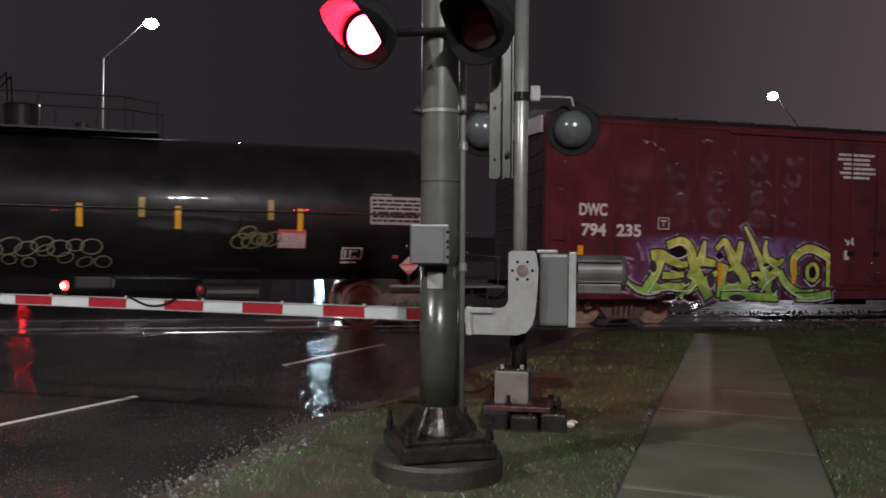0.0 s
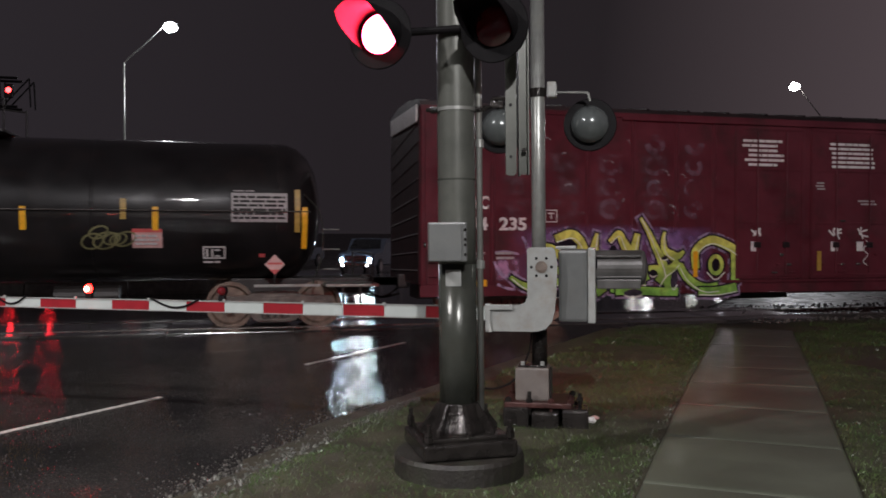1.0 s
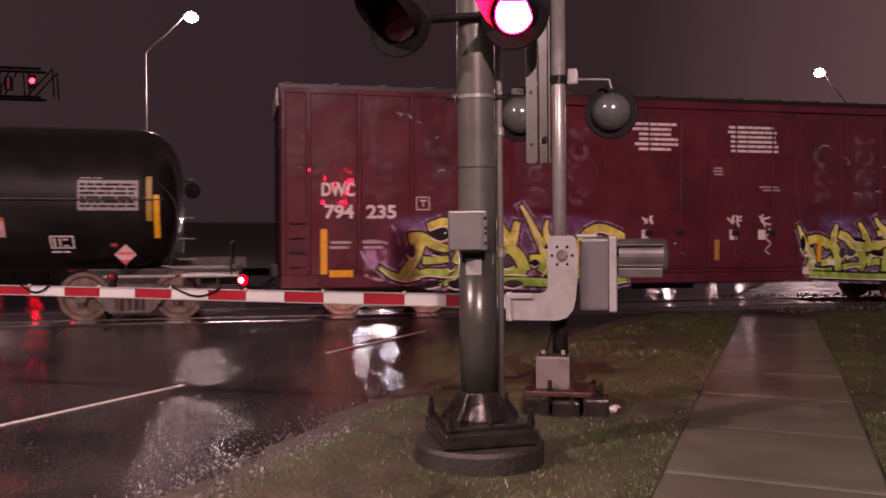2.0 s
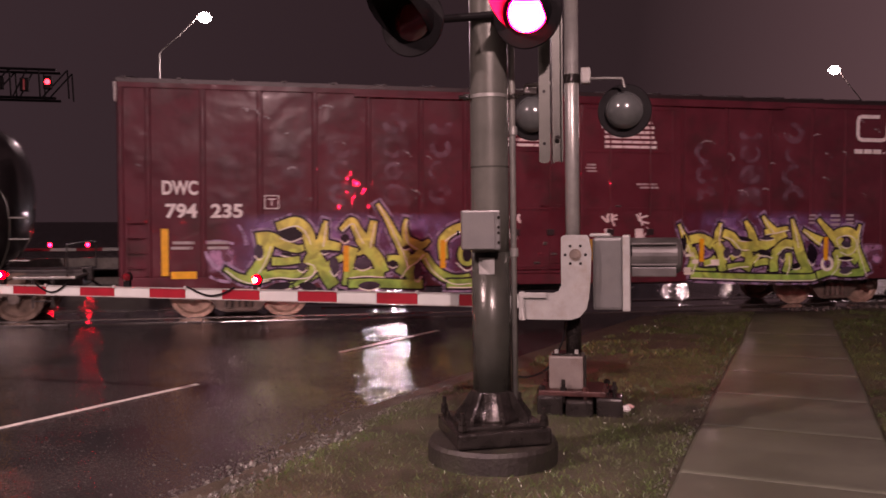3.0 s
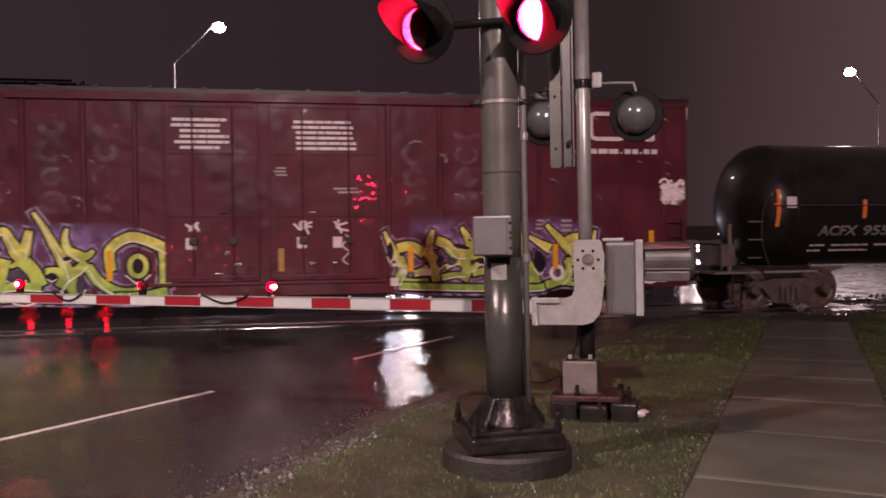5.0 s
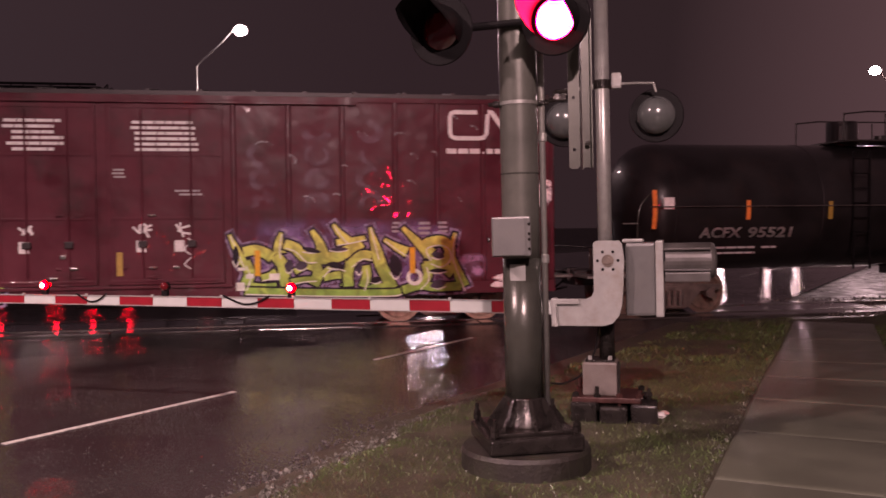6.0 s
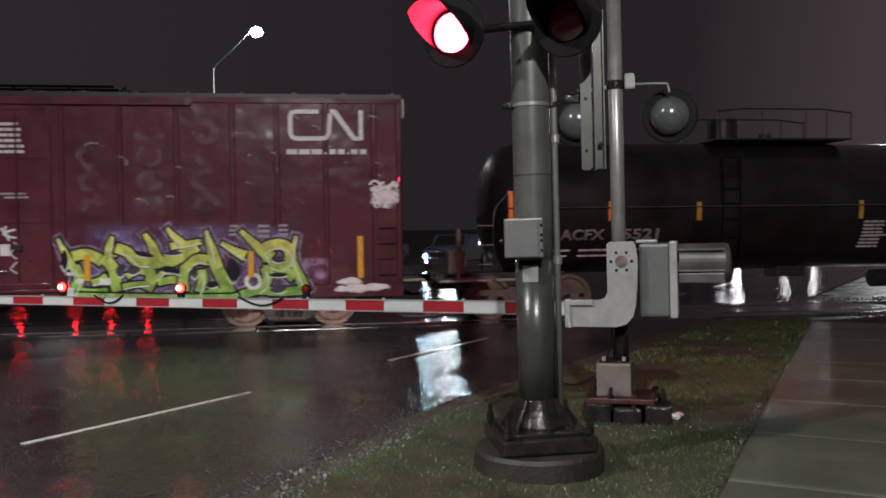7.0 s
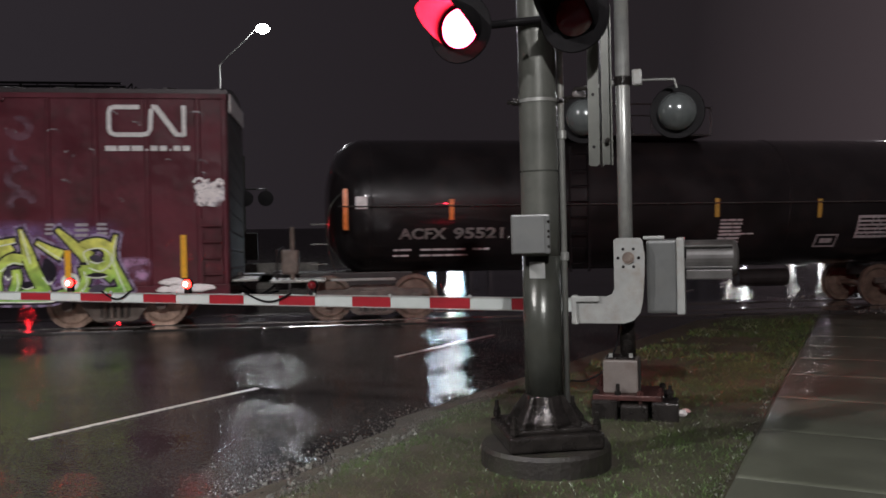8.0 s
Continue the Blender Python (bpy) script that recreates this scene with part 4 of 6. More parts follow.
def truck_for(parent, u, casting=None, wheel=None):
    """Two-axle truck: cast side frames, springs, bolster, two wheelsets."""
    casting, wheel = casting or M_TRUCK, wheel or M_WHEEL
    truck = new("truck")
    truck.parent = parent
    truck.matrix_basis = pose(u, 0, RAIL_TOP)
    for side in (-1, 1):
        y = side * 0.99
        o = [(-1.16, 0.53), (-1.16, 0.64), (-0.55, 0.66), (-0.40, 0.74), (0.40, 0.74), (0.55, 0.66), (1.16, 0.64), (1.16, 0.53), (0.68, 0.50)]
        o += [(0.42, 0.17), (0.30, 0.12), (-0.30, 0.12), (-0.42, 0.17), (-0.68, 0.50)]
        frame_ = part("side_frame", prism(bmesh.new(), o, y - 0.045, y + 0.045), casting, truck)
        if side < 0:
            # no opening is cut: a dark plate stands for the shade inside
            bm = bmesh.new()
            box(bm, (0, y - 0.048, 0.36), (0.56, 0.006, 0.30), bevel=0.002)
            part("opening_shade", bm, M_UNDER, truck, "dark plate for the shade in the side frame opening")
            for k in range(4):
                bm = bmesh.new()
                x = -0.2 + 0.133 * k
                rod(bm, (x, y - 0.075, 0.20), (x, y - 0.075, 0.52), 0.05, seg=12)
                part("spring", bm, casting, truck)
            bm = bmesh.new()
            box(bm, (0, y - 0.06, 0.17), (0.62, 0.06, 0.05), bevel=0.012)
            part("spring_seat", bm, casting, truck)
            bm = bmesh.new()
            box(bm, (0, y - 0.06, 0.56), (0.50, 0.08, 0.10), bevel=0.015)
            part("spring_seat", bm, casting, truck)
        for ax in (-0.889, 0.889):
            bm = bmesh.new()
            rod(bm, (ax, y - 0.07 * side, WHEEL_R), (ax, y + 0.12 * side, WHEEL_R), 0.105, seg=18)
            part("bearing_cap", bm, casting, truck)
    bm = bmesh.new()
    box(bm, (0, 0, 0.56), (0.40, 2.1, 0.22), bevel=0.03)
    part("bolster", bm, casting, truck)
    for ax in (-0.889, 0.889):
        bm = bmesh.new()
        rod(bm, (0, -1.05, 0), (0, 1.05, 0), 0.07, seg=14)
        for side in (-1, 1):
            m = Matrix.Translation((0, side * 0.70, 0)) @ Matrix.Rotation(radians(90 * side), 4, "X")
            w = bmesh.new()
            lathe(w, [(0.0, 0.07), (0.11, 0.07), (0.13, 0.01), (0.33, -0.02), (0.385, 0.05), (0.40, 0.055), (WHEEL_R, 0.05), (WHEEL_R, -0.05), (WHEEL_R + 0.026, -0.055), (WHEEL_R + 0.022, -0.085), (0.40, -0.085), (0.36, -0.05), (0.0, -0.05)], 40, m)
            tmp = bpy.data.meshes.new("tmp")
            w.to_mesh(tmp)
            w.free()
            bm.from_mesh(tmp)
            bpy.data.meshes.remove(tmp)
        ws = part("wheelset", bm, wheel, truck, at=pose(ax, 0, WHEEL_R))
        WHEELSETS.append((ws, ax))
    return truck


def coupler(parent, u, way):
    bm = bmesh.new()
    box(bm, (u + way * 0.42, 0, 0.92), (0.85, 0.16, 0.18), bevel=0.03)
    box(bm, (u + way * 0.86, 0, 0.92), (0.26, 0.30, 0.30), bevel=0.05)
    part("coupler", bm, M_UNDER, parent)
    bm = bmesh.new()
    pts = [Vector((u, 0.35, 0.8)), Vector((u + way * 0.4, 0.3, 0.55)), Vector((u + way * 0.85, 0.25, 0.62))]
    tube(bm, curve_points(pts, 4), 0.025, 8)
    part("air_hose", bm, M_BLACK, parent)


def ladder(parent, u0, u1, z0, z1, y, steps, mat):
    lad = new("ladder")
    lad.parent = parent
    for u in (u0, u1):
        bm = bmesh.new()
        box(bm, (u, y, (z0 + z1) / 2), (0.04, 0.03, z1 - z0))
        part("stile", bm, mat, lad)
    for k in range(steps):
        bm = bmesh.new()
        z = z0 + (k + 0.5) * (z1 - z0) / steps
        rod(bm, (u0, y - 0.02, z), (u1, y - 0.02, z), 0.013, seg=8)
        part("rung", bm, mat, lad)
    return lad


def stencil_block(parent, u0, u1, z0, z1, y, lines, mat, name="small_lettering", seed=1, label="rows of small unreadable lettering"):
    """Unreadable rows of lettering as plain bars."""
    rng = random.Random(seed)
    bm = bmesh.new()
    h = (z1 - z0) / lines
    for k in range(lines):
        z = z1 - (k + 0.5) * h
        a = u0 + rng.choice((0.0, 0.02, 0.06, 0.15)) * (u1 - u0)
        b = u1 - rng.choice((0.0, 0.04, 0.08, 0.16)) * (u1 - u0)
        x = a
        while x < b - 0.02:
            w = min(b - x, rng.uniform(0.12, 0.42))
            bar(bm, x, x + w, z - h * 0.27, z + h * 0.27, y)
            x += w + 0.018
    return part(name, bm, mat, parent, label)


def upright_bar(parent, u, z0, z1, w, mat, y, name="reflector_strip"):
    bm = bmesh.new()
    bar(bm, u - w / 2, u + w / 2, z0, z1, y)
    return part(name, bm, mat, parent)


def leaf(bm, cx, cz, w, h, y, tilt=0.0):
    """A pointed oval."""
    vs = []
    for k in range(14):
        a = 2 * math.pi * k / 14
        x = math.cos(a) * w / 2
        z = math.sin(a) * h / 2 * (0.55 + 0.45 * abs(math.sin(a)))
        vs.append(bm.verts.new((cx + x * math.cos(tilt) - z * math.sin(tilt), y, cz + x * math.sin(tilt) + z * math.cos(tilt))))
    bm.faces.new(vs)


def stroke(bm, start, end, pts, y, grow=0.0):
    """A sprayed stroke that runs from one width to another."""
    p = curve_points(pts)
    rows = []
    for i, q in enumerate(p):
        d = (p[min(i + 1, len(p) - 1)] - p[max(i - 1, 0)]).normalized()
        f = i / (len(p) - 1)
        nv = Vector((-d.y, d.x)) * ((start + (end - start) * f) / 2 + grow)
        tip = d * grow * (1 if i == len(p) - 1 else -1 if i == 0 else 0)
        rows.append((bm.verts.new((q.x + nv.x + tip.x, y, q.y + nv.y + tip.y)), bm.verts.new((q.x - nv.x + tip.x, y, q.y - nv.y + tip.y))))
    for (a, b), (c, d) in zip(rows, rows[1:]):
        bm.faces.new((a, b, d, c))
    return bm


def letter(g, y, step, *strokes):
    """One letter of broad strokes in a dark outline, with a pale edge along the first half of its strokes."""
    for k, (start, end, pts) in enumerate(strokes):
        deep = y - 0.0024 * step - 0.00012 * k
        part("halo", stroke(bmesh.new(), start, end, pts, y + 0.008 - 0.00012 * k - 0.001 * step, 0.085), M_LILAC, g, "pale lilac halo")
        part("outline", stroke(bmesh.new(), start, end, pts, deep, 0.036), M_OUTLINE, g)
        part("fill", stroke(bmesh.new(), start, end, pts, deep - 0.0014), M_LIME, g, "lime to yellow fill")
        if k % 2 == 0:
            low = [(u + 0.02, z - 0.42 * (start + (end - start) * i / (len(pts) - 1))) for i, (u, z) in enumerate(pts)]
            part("shine", ribbon(bmesh.new(), low, 0.022, y - 0.0170 - 0.0002 * k), M_SHINE, g)


def counter_shapes(g, y, rows):
    """Dark hollows in the letters, each with a pale lower rim."""
    for k, (cx, cz, w, h) in enumerate(rows):
        tilt = 0.5 * math.sin(k * 2.1)
        dark = bmesh.new()
        leaf(dark, cx, cz, w, h, y - 0.0182 - 0.0002 * k, tilt * 0.5)
        part("counter", dark, M_SHADOW if k % 2 else M_OUTLINE, g)
        pale = bmesh.new()
        ribbon(pale, [(cx - 0.46 * w, cz - 0.30 * h), (cx, cz - 0.60 * h), (cx + 0.46 * w, cz - 0.30 * h)], 0.024, y - 0.0178 - 0.0002 * k)
        part("shine", pale, M_SHINE, g)


def cloud_patch(parent, u0, u1, z0, z1, y, mat, name, seed):
    """Rough-edged patch of overspray."""
    rng = random.Random(seed)
    bm = bmesh.new()
    n = 26
    vs = []
    for i in range(n):
        a = 2 * math.pi * i / n
        k = rng.uniform(0.86, 1.06)
        ca, sa = math.cos(a), math.sin(a)
        ex = math.copysign(abs(ca) ** 0.5, ca) * k
        ez = math.copysign(abs(sa) ** 0.5, sa) * k
        vs.append(bm.verts.new(((u0 + u1) / 2 + ex * (u1 - u0) / 2, y, (z0 + z1) / 2 + ez * (z1 - z0) / 2)))
    bm.faces.new(vs)
    return part(name, bm, mat, parent)


def build_boxcar():
    L, HALF = 18.0, 1.6
    car = tagged(new("boxcar"), "oxide-red graffiti-covered freight boxcar on worn steel wheels", "boxcar", "train cars")
    y = -HALF
    bm = bmesh.new()
    box(bm, (L / 2, 0, 2.76), (L, 2 * HALF, 3.72), bevel=0.03)
    part("body", bm, M_BOXCAR, car)
    bm = bmesh.new()
    prism(bm, [(-1.64, 4.60), (-1.64, 4.68), (-0.6, 4.83), (0.6, 4.83), (1.64, 4.68), (1.64, 4.60)], -0.02, L + 0.02, Matrix.Rotation(radians(-90), 4, "Z"))
    roof = part("roof", bm, M_ROOF, car)
    for k in range(19):
        bm = bmesh.new()
        x = 0.15 + k * (L - 0.3) / 18
        prism(bm, [(-1.64, 4.66), (-1.64, 4.71), (-0.6, 4.865), (0.6, 4.865), (1.64, 4.71), (1.64, 4.66)], x - 0.035, x + 0.035, Matrix.Rotation(radians(-90), 4, "Z"))
        part("roof_rib", bm, M_ROOF, roof)
    for z, h, d in ((0.79, 0.24, 0.028), (4.56, 0.12, 0.035)):
        bm = bmesh.new()
        box(bm, (L / 2, y - d / 2, z), (L, d, h), bevel=0.01)
        part("side_sill" if z < 2 else "top_chord", bm, M_BOXCAR, car)
    # side posts
    posts = [0.06, 0.55, 1.55, 2.62, 3.68, 4.74, 5.80, 6.72, 11.55, 12.6, 13.65, 14.7, 15.55, 16.5, 17.45, 17.94]
    bm = bmesh.new()
    o = [(-0.055, -0.0), (-0.03, -0.030), (0.03, -0.030), (0.055, 0.0)]
    a = [bm.verts.new((x, yy, 0.92)) for x, yy in o]
    b = [bm.verts.new((x, yy, 4.52)) for x, yy in o]
    for i in range(3):
        bm.faces.new((a[i], a[i + 1], b[i + 1], b[i]))
    bmesh.ops.recalc_face_normals(bm, faces=bm.faces)
    post0 = part("side_post", bm, M_BOXCAR, car, at=pose(posts[0], y, 0))
    for u in posts[1:]:
        share("side_post", post0, car, pose(u, y, 0))
    # corrugated ends
    for u, way in ((0, -1), (L, 1)):
        for k in range(9):
            bm = bmesh.new()
            rod(bm, (u + way * 0.0, -1.45, 1.2 + 0.38 * k), (u + way * 0.0, 1.45, 1.1 + 0.34 * k), 0.03, seg=10)
            part("end_rib", bm, M_ENDRED, car)
        bm = bmesh.new()
        box(bm, (u + way * 0.004, 0, 2.7), (0.02, 3.1, 3.5), bevel=0.005)
        part("end_panel", bm, M_ENDRED, car, "dark oxide-red end wall")
        bm = bmesh.new()
        box(bm, (u + way * 0.05, -0.1, 4.44), (0.03, 2.8, 0.36), bevel=0.008)
        part("end_plate", bm, M_WHITE, car, "pale plate high on the end wall")
    # plug doors
    for u0, u1 in ((7.24, 9.02), (9.20, 11.36)):
        bm = bmesh.new()
        box(bm, ((u0 + u1) / 2, y - 0.03, 2.70), (u1 - u0, 0.06, 3.45), bevel=0.012)
        door = part("door", bm, M_BOXCAR, car, "flush red plug door")
        for z in (1.05, 2.24, 3.45, 4.36):
            bm = bmesh.new()
            box(bm, ((u0 + u1) / 2, y - 0.07, z), (u1 - u0 - 0.06, 0.022, 0.05), bevel=0.006)
            part("door_rail", bm, M_BOXCAR, door)
        for u in (u0 + 0.06, u1 - 0.06):
            bm = bmesh.new()
            box(bm, (u, y - 0.07, 2.7), (0.07, 0.02, 3.4), bevel=0.006)
            part("door_stile", bm, M_BOXCAR, door)
        for f in (0.3, 0.72):
            bm = bmesh.new()
            u = u0 + f * (u1 - u0)
            rod(bm, (u, y - 0.09, 1.1), (u, y - 0.09, 4.3), 0.018, seg=8)
            part("lock_rod", bm, M_BOXCAR, door)
            bm = bmesh.new()
            box(bm, (u, y - 0.1, 1.75), (0.16, 0.05, 0.13), bevel=0.015)
            part("lock_handle", bm, M_ROOF, door)
    for z in (0.93, 4.47):
        bm = bmesh.new()
        box(bm, (9.2, y - 0.06, z), (4.6 if z < 2 else 9.5, 0.05, 0.06), bevel=0.008)
        part("door_track", bm, M_BOXCAR, car)
    ladder(car, 0.16, 0.5, 0.95, 2.1, y - 0.06, 4, M_BOXCAR)
    ladder(car, 17.5, 17.86, 0.95, 2.2, y - 0.06, 4, M_BOXCAR)
    bm = bmesh.new()
    box(bm, (L + 0.25, 0, 0.95), (0.5, 2.4, 0.05), bevel=0.01)
    part("end_platform", bm, M_GALV, car)
    bm = bmesh.new()
    box(bm, (L / 2, 0, 0.72), (L - 0.4, 0.7, 0.36), bevel=0.02)
    box(bm, (L / 2, 0.4, 0.55), (1.6, 0.8, 0.3), bevel=0.03)
    part("underframe", bm, M_UNDER, car)
    coupler(car, 0, -1)
    coupler(car, L, 1)
    truck_for(car, 2.2)
    truck_for(car, 15.72)
    # lettering and marks
    yy = y - 0.033
    lettering("DWC", 0.36, M_WHITE, car, 0.80, yy, 2.50, width=0.66)
    lettering("794", 0.36, M_WHITE, car, 0.86, yy, 2.06, width=0.58)
    lettering("235", 0.36, M_WHITE, car, 1.69, yy, 2.06, width=0.60)
    bm = bmesh.new()
    for x0, x1, z0, z1 in ((2.70, 2.98, 2.47, 2.49), (2.70, 2.98, 2.22, 2.24), (2.70, 2.72, 2.22, 2.49), (2.96, 2.98, 2.22, 2.49), (2.77, 2.91, 2.40, 2.425), (2.83, 2.85, 2.29, 2.40)):
        bar(bm, x0, x1, z0, z1, yy)
    part("boxed_mark", bm, M_WHITE, car)
    for u0, u1, z0, z1, n, s in ((7.39, 8.46, 3.50, 4.14, 6, 3), (9.66, 10.9, 3.50, 4.12, 6, 4)):
        stencil_block(car, u0, u1, z0, z1, y - 0.064, n, M_WHITE, seed=s)
    for u0, u1, z0, z1, n, s in ((0.95, 1.42, 1.42, 1.62, 2, 5), (1.62, 2.1, 1.42, 1.62, 2, 6), (15.15, 15.4, 1.75, 2.15, 4, 7), (15.55, 15.75, 1.8, 2.15, 4, 8), (9.3, 9.55, 3.0, 3.2, 3, 9), (10.45, 11.0, 2.66, 2.80, 2, 10), (14.6, 14.8, 1.9, 2.15, 3, 12)):
        stencil_block(car, u0, u1, z0, z1, y - 0.066 if 6.8 < u0 < 11.4 else yy, n, M_DULL, seed=s)
    # white stroked emblem: a hooked bar and a slanted zigzag, with a bar below
    bm = bmesh.new()
    ribbon(bm, [(16.38, 4.335), (15.92, 4.335), (15.845, 4.31), (15.82, 4.24), (15.82, 3.92), (15.85, 3.84), (15.93, 3.81), (16.42, 3.81), (16.52, 3.83), (16.57, 3.90), (16.60, 4.30)], 0.085, yy - 0.004, smooth=False)
    ribbon(bm, [(16.60, 4.34), (16.68, 4.34), (17.06, 3.81), (17.20, 3.81)], 0.10, yy - 0.005, smooth=False)
    ribbon(bm, [(17.20, 3.78), (17.20, 4.37)], 0.085, yy - 0.006, smooth=False)
    part("emblem", bm, M_WHITE, car, "large white stroked emblem")
    for x0, x1, h in ((15.74, 15.95, 0.10), (15.98, 16.19, 0.10), (16.22, 16.43, 0.10), (16.48, 16.52, 0.04), (16.57, 16.70, 0.10), (16.74, 16.87, 0.10), (16.92, 16.96, 0.04), (17.0, 17.13, 0.10), (17.17, 17.30, 0.10)):
        bm = bmesh.new()
        bar(bm, x0, x1, 3.50, 3.50 + h, yy)
        part("caption_bar", bm, M_WHITE, car)
    for k, (u, zz) in enumerate(((7.75, 2.02), (9.85, 2.02), (10.55, 2.02))):
        rng = random.Random(k)
        for n_ in range(5):
            bm = bmesh.new()
            a = rng.uniform(0, 3.1)
            cx, cz = u + rng.uniform(-0.12, 0.12), zz + rng.uniform(-0.08, 0.1)
            ribbon(bm, [(cx - 0.09 * math.cos(a), cz - 0.09 * math.sin(a)), (cx + 0.09 * math.cos(a), cz + 0.09 * math.sin(a))], 0.04, y - 0.066 - 0.0006 * n_, smooth=False)
            part("chalk_mark", bm, M_WHITE, car)
        bm = bmesh.new()
        bar(bm, u - 0.12, u + 0.06, zz - 0.42, zz - 0.2, y - 0.066)
        part("sticker", bm, M_WHITE, car, "pale worn sticker")
    part("chalk_ring", ribbon(bmesh.new(), [(9.86 + 0.065 * math.cos(t * 0.5236), 2.06 + 0.065 * math.sin(t * 0.5236)) for t in range(13)], 0.05, y - 0.068), M_WHITE, car)
    part("chalk_scrawl", ribbon(bmesh.new(), [(10.68 + 0.07 * math.sin(1.9 * t), 1.86 - 0.085 * t) for t in range(8)], 0.022, y - 0.068), M_WHITE, car, "wavering chalk scrawl")
    # worn wet door hardware
    rng = random.Random(33)
    for u0, u1 in ((7.24, 9.02), (9.20, 11.36)):
        for n_ in range(9):
            u, z = rng.uniform(u0 + 0.15, u1 - 0.15), rng.choice((0.98, 1.12, 1.3, 1.52, 2.3))
            bm = bmesh.new()
            box(bm, (u, y - 0.085, z), (rng.uniform(0.05, 0.16), 0.03, rng.uniform(0.03, 0.07)), bevel=0.009)
            rod(bm, (u, y - 0.10, z), (u, y - 0.115, z), 0.018, seg=8)
            part("door_fitting", bm, M_RAIL if n_ % 3 == 0 else M_BOXCAR, car)
    # reflector strips
    upright_bar(car, 0.84, 0.94, 1.84, 0.13, M_YELLOW, yy - 0.002)
    bm = bmesh.new()
    bar(bm, 0.95, 1.42, 0.88, 1.02, yy - 0.002)
    part("reflector_strip", bm, M_YELLOW, car)
    for u, z0, z1 in ((4.28, 0.98, 1.50), (6.24, 1.03, 1.60), (11.98, 1.1, 1.6), (15.02, 1.1, 1.62), (17.15, 1.05, 1.88)):
        upright_bar(car, u, z0, z1, 0.11, M_YELLOW, yy - 0.037)
    upright_bar(car, 9.42, 1.15, 1.6, 0.11, M_OCHRE, y - 0.068)
    # painted pieces
    cloud_patch(car, 1.7, 7.3, 0.74, 2.25, y - 0.0315, M_PURPLE, "overspray", 3)
    g = tagged(new("graffiti"), "lime and yellow spray-painted lettering with dark outline")
    g.parent = car
    letter(g, y - 0.044, 0, (0.08, 0.24, [(1.94, 1.07), (2.20, 0.90), (2.47, 0.85), (2.76, 0.93)]), (0.28, 0.10, [(2.55, 1.62), (2.80, 1.65), (3.10, 1.51), (3.34, 1.44), (3.51, 1.50)]), (0.21, 0.22, [(2.80, 1.58), (2.70, 1.30), (2.58, 1.09), (2.43, 0.89)]), (0.16, 0.13, [(2.84, 1.20), (3.13, 1.20), (3.37, 1.23)]), (0.14, 0.24, [(2.54, 0.88), (2.94, 0.95), (3.25, 0.93), (3.53, 0.97), (3.69, 1.11)]), (0.11, 0.05, [(3.17, 0.73), (3.45, 0.79), (3.73, 0.92)]))
    letter(g, y - 0.044, 1, (0.17, 0.24, [(2.94, 1.87), (3.28, 1.97), (3.47, 1.85), (3.57, 1.63)]), (0.22, 0.24, [(3.55, 1.69), (3.61, 1.45), (3.75, 1.19), (3.89, 0.92), (4.03, 0.70)]), (0.07, 0.22, [(3.89, 1.99), (3.85, 1.81), (3.81, 1.57)]), (0.22, 0.15, [(3.65, 1.51), (3.93, 1.51), (4.17, 1.47)]), (0.21, 0.08, [(3.47, 1.25), (3.63, 1.17), (3.61, 0.99), (3.41, 0.81), (3.27, 0.71)]), (0.11, 0.18, [(4.23, 1.28), (4.01, 1.16), (3.89, 1.04)]))
    letter(g, y - 0.044, 2, (0.09, 0.24, [(4.18, 1.81), (4.39, 1.99), (4.50, 1.81), (4.61, 1.63)]), (0.23, 0.25, [(4.56, 1.67), (4.70, 1.46), (4.89, 1.24), (5.02, 0.95)]), (0.13, 0.21, [(4.84, 1.99), (4.79, 1.77), (4.74, 1.54)]), (0.21, 0.17, [(4.42, 1.46), (4.36, 1.24), (4.33, 1.00), (4.29, 0.71)]), (0.15, 0.17, [(4.33, 0.92), (4.66, 0.95), (5.03, 0.93)]), (0.06, 0.17, [(4.50, 1.32), (4.66, 1.38), (4.83, 1.27)]))
    letter(g, y - 0.044, 3, (0.07, 0.24, [(4.91, 2.33), (5.10, 2.03), (5.26, 1.71), (5.43, 1.38), (5.51, 1.11)]), (0.24, 0.22, [(5.51, 1.15), (5.59, 0.92), (5.68, 0.69)]), (0.06, 0.21, [(5.49, 2.03), (5.46, 1.85), (5.51, 1.62), (5.70, 1.50)]), (0.21, 0.07, [(5.64, 1.50), (5.83, 1.50), (5.96, 1.60)]), (0.18, 0.21, [(5.83, 1.39), (5.70, 1.25), (5.49, 1.11), (5.36, 0.92)]), (0.13, 0.13, [(5.11, 1.23), (5.32, 1.23), (5.41, 1.11)]), (0.17, 0.22, [(5.85, 1.31), (6.01, 1.06), (6.25, 0.87), (6.50, 0.78), (6.81, 0.80)]), (0.17, 0.18, [(4.33, 0.74), (4.82, 0.75), (5.36, 0.72), (5.82, 0.71)]))
    letter(g, y - 0.044, 4, (0.18, 0.21, [(6.26, 1.22), (6.26, 1.62), (6.63, 1.85), (7.06, 1.72), (7.28, 1.59)]), (0.21, 0.21, [(7.23, 1.63), (7.25, 1.26), (7.24, 0.92)]), (0.21, 0.18, [(7.28, 0.79), (6.81, 0.71), (6.33, 0.71)]))
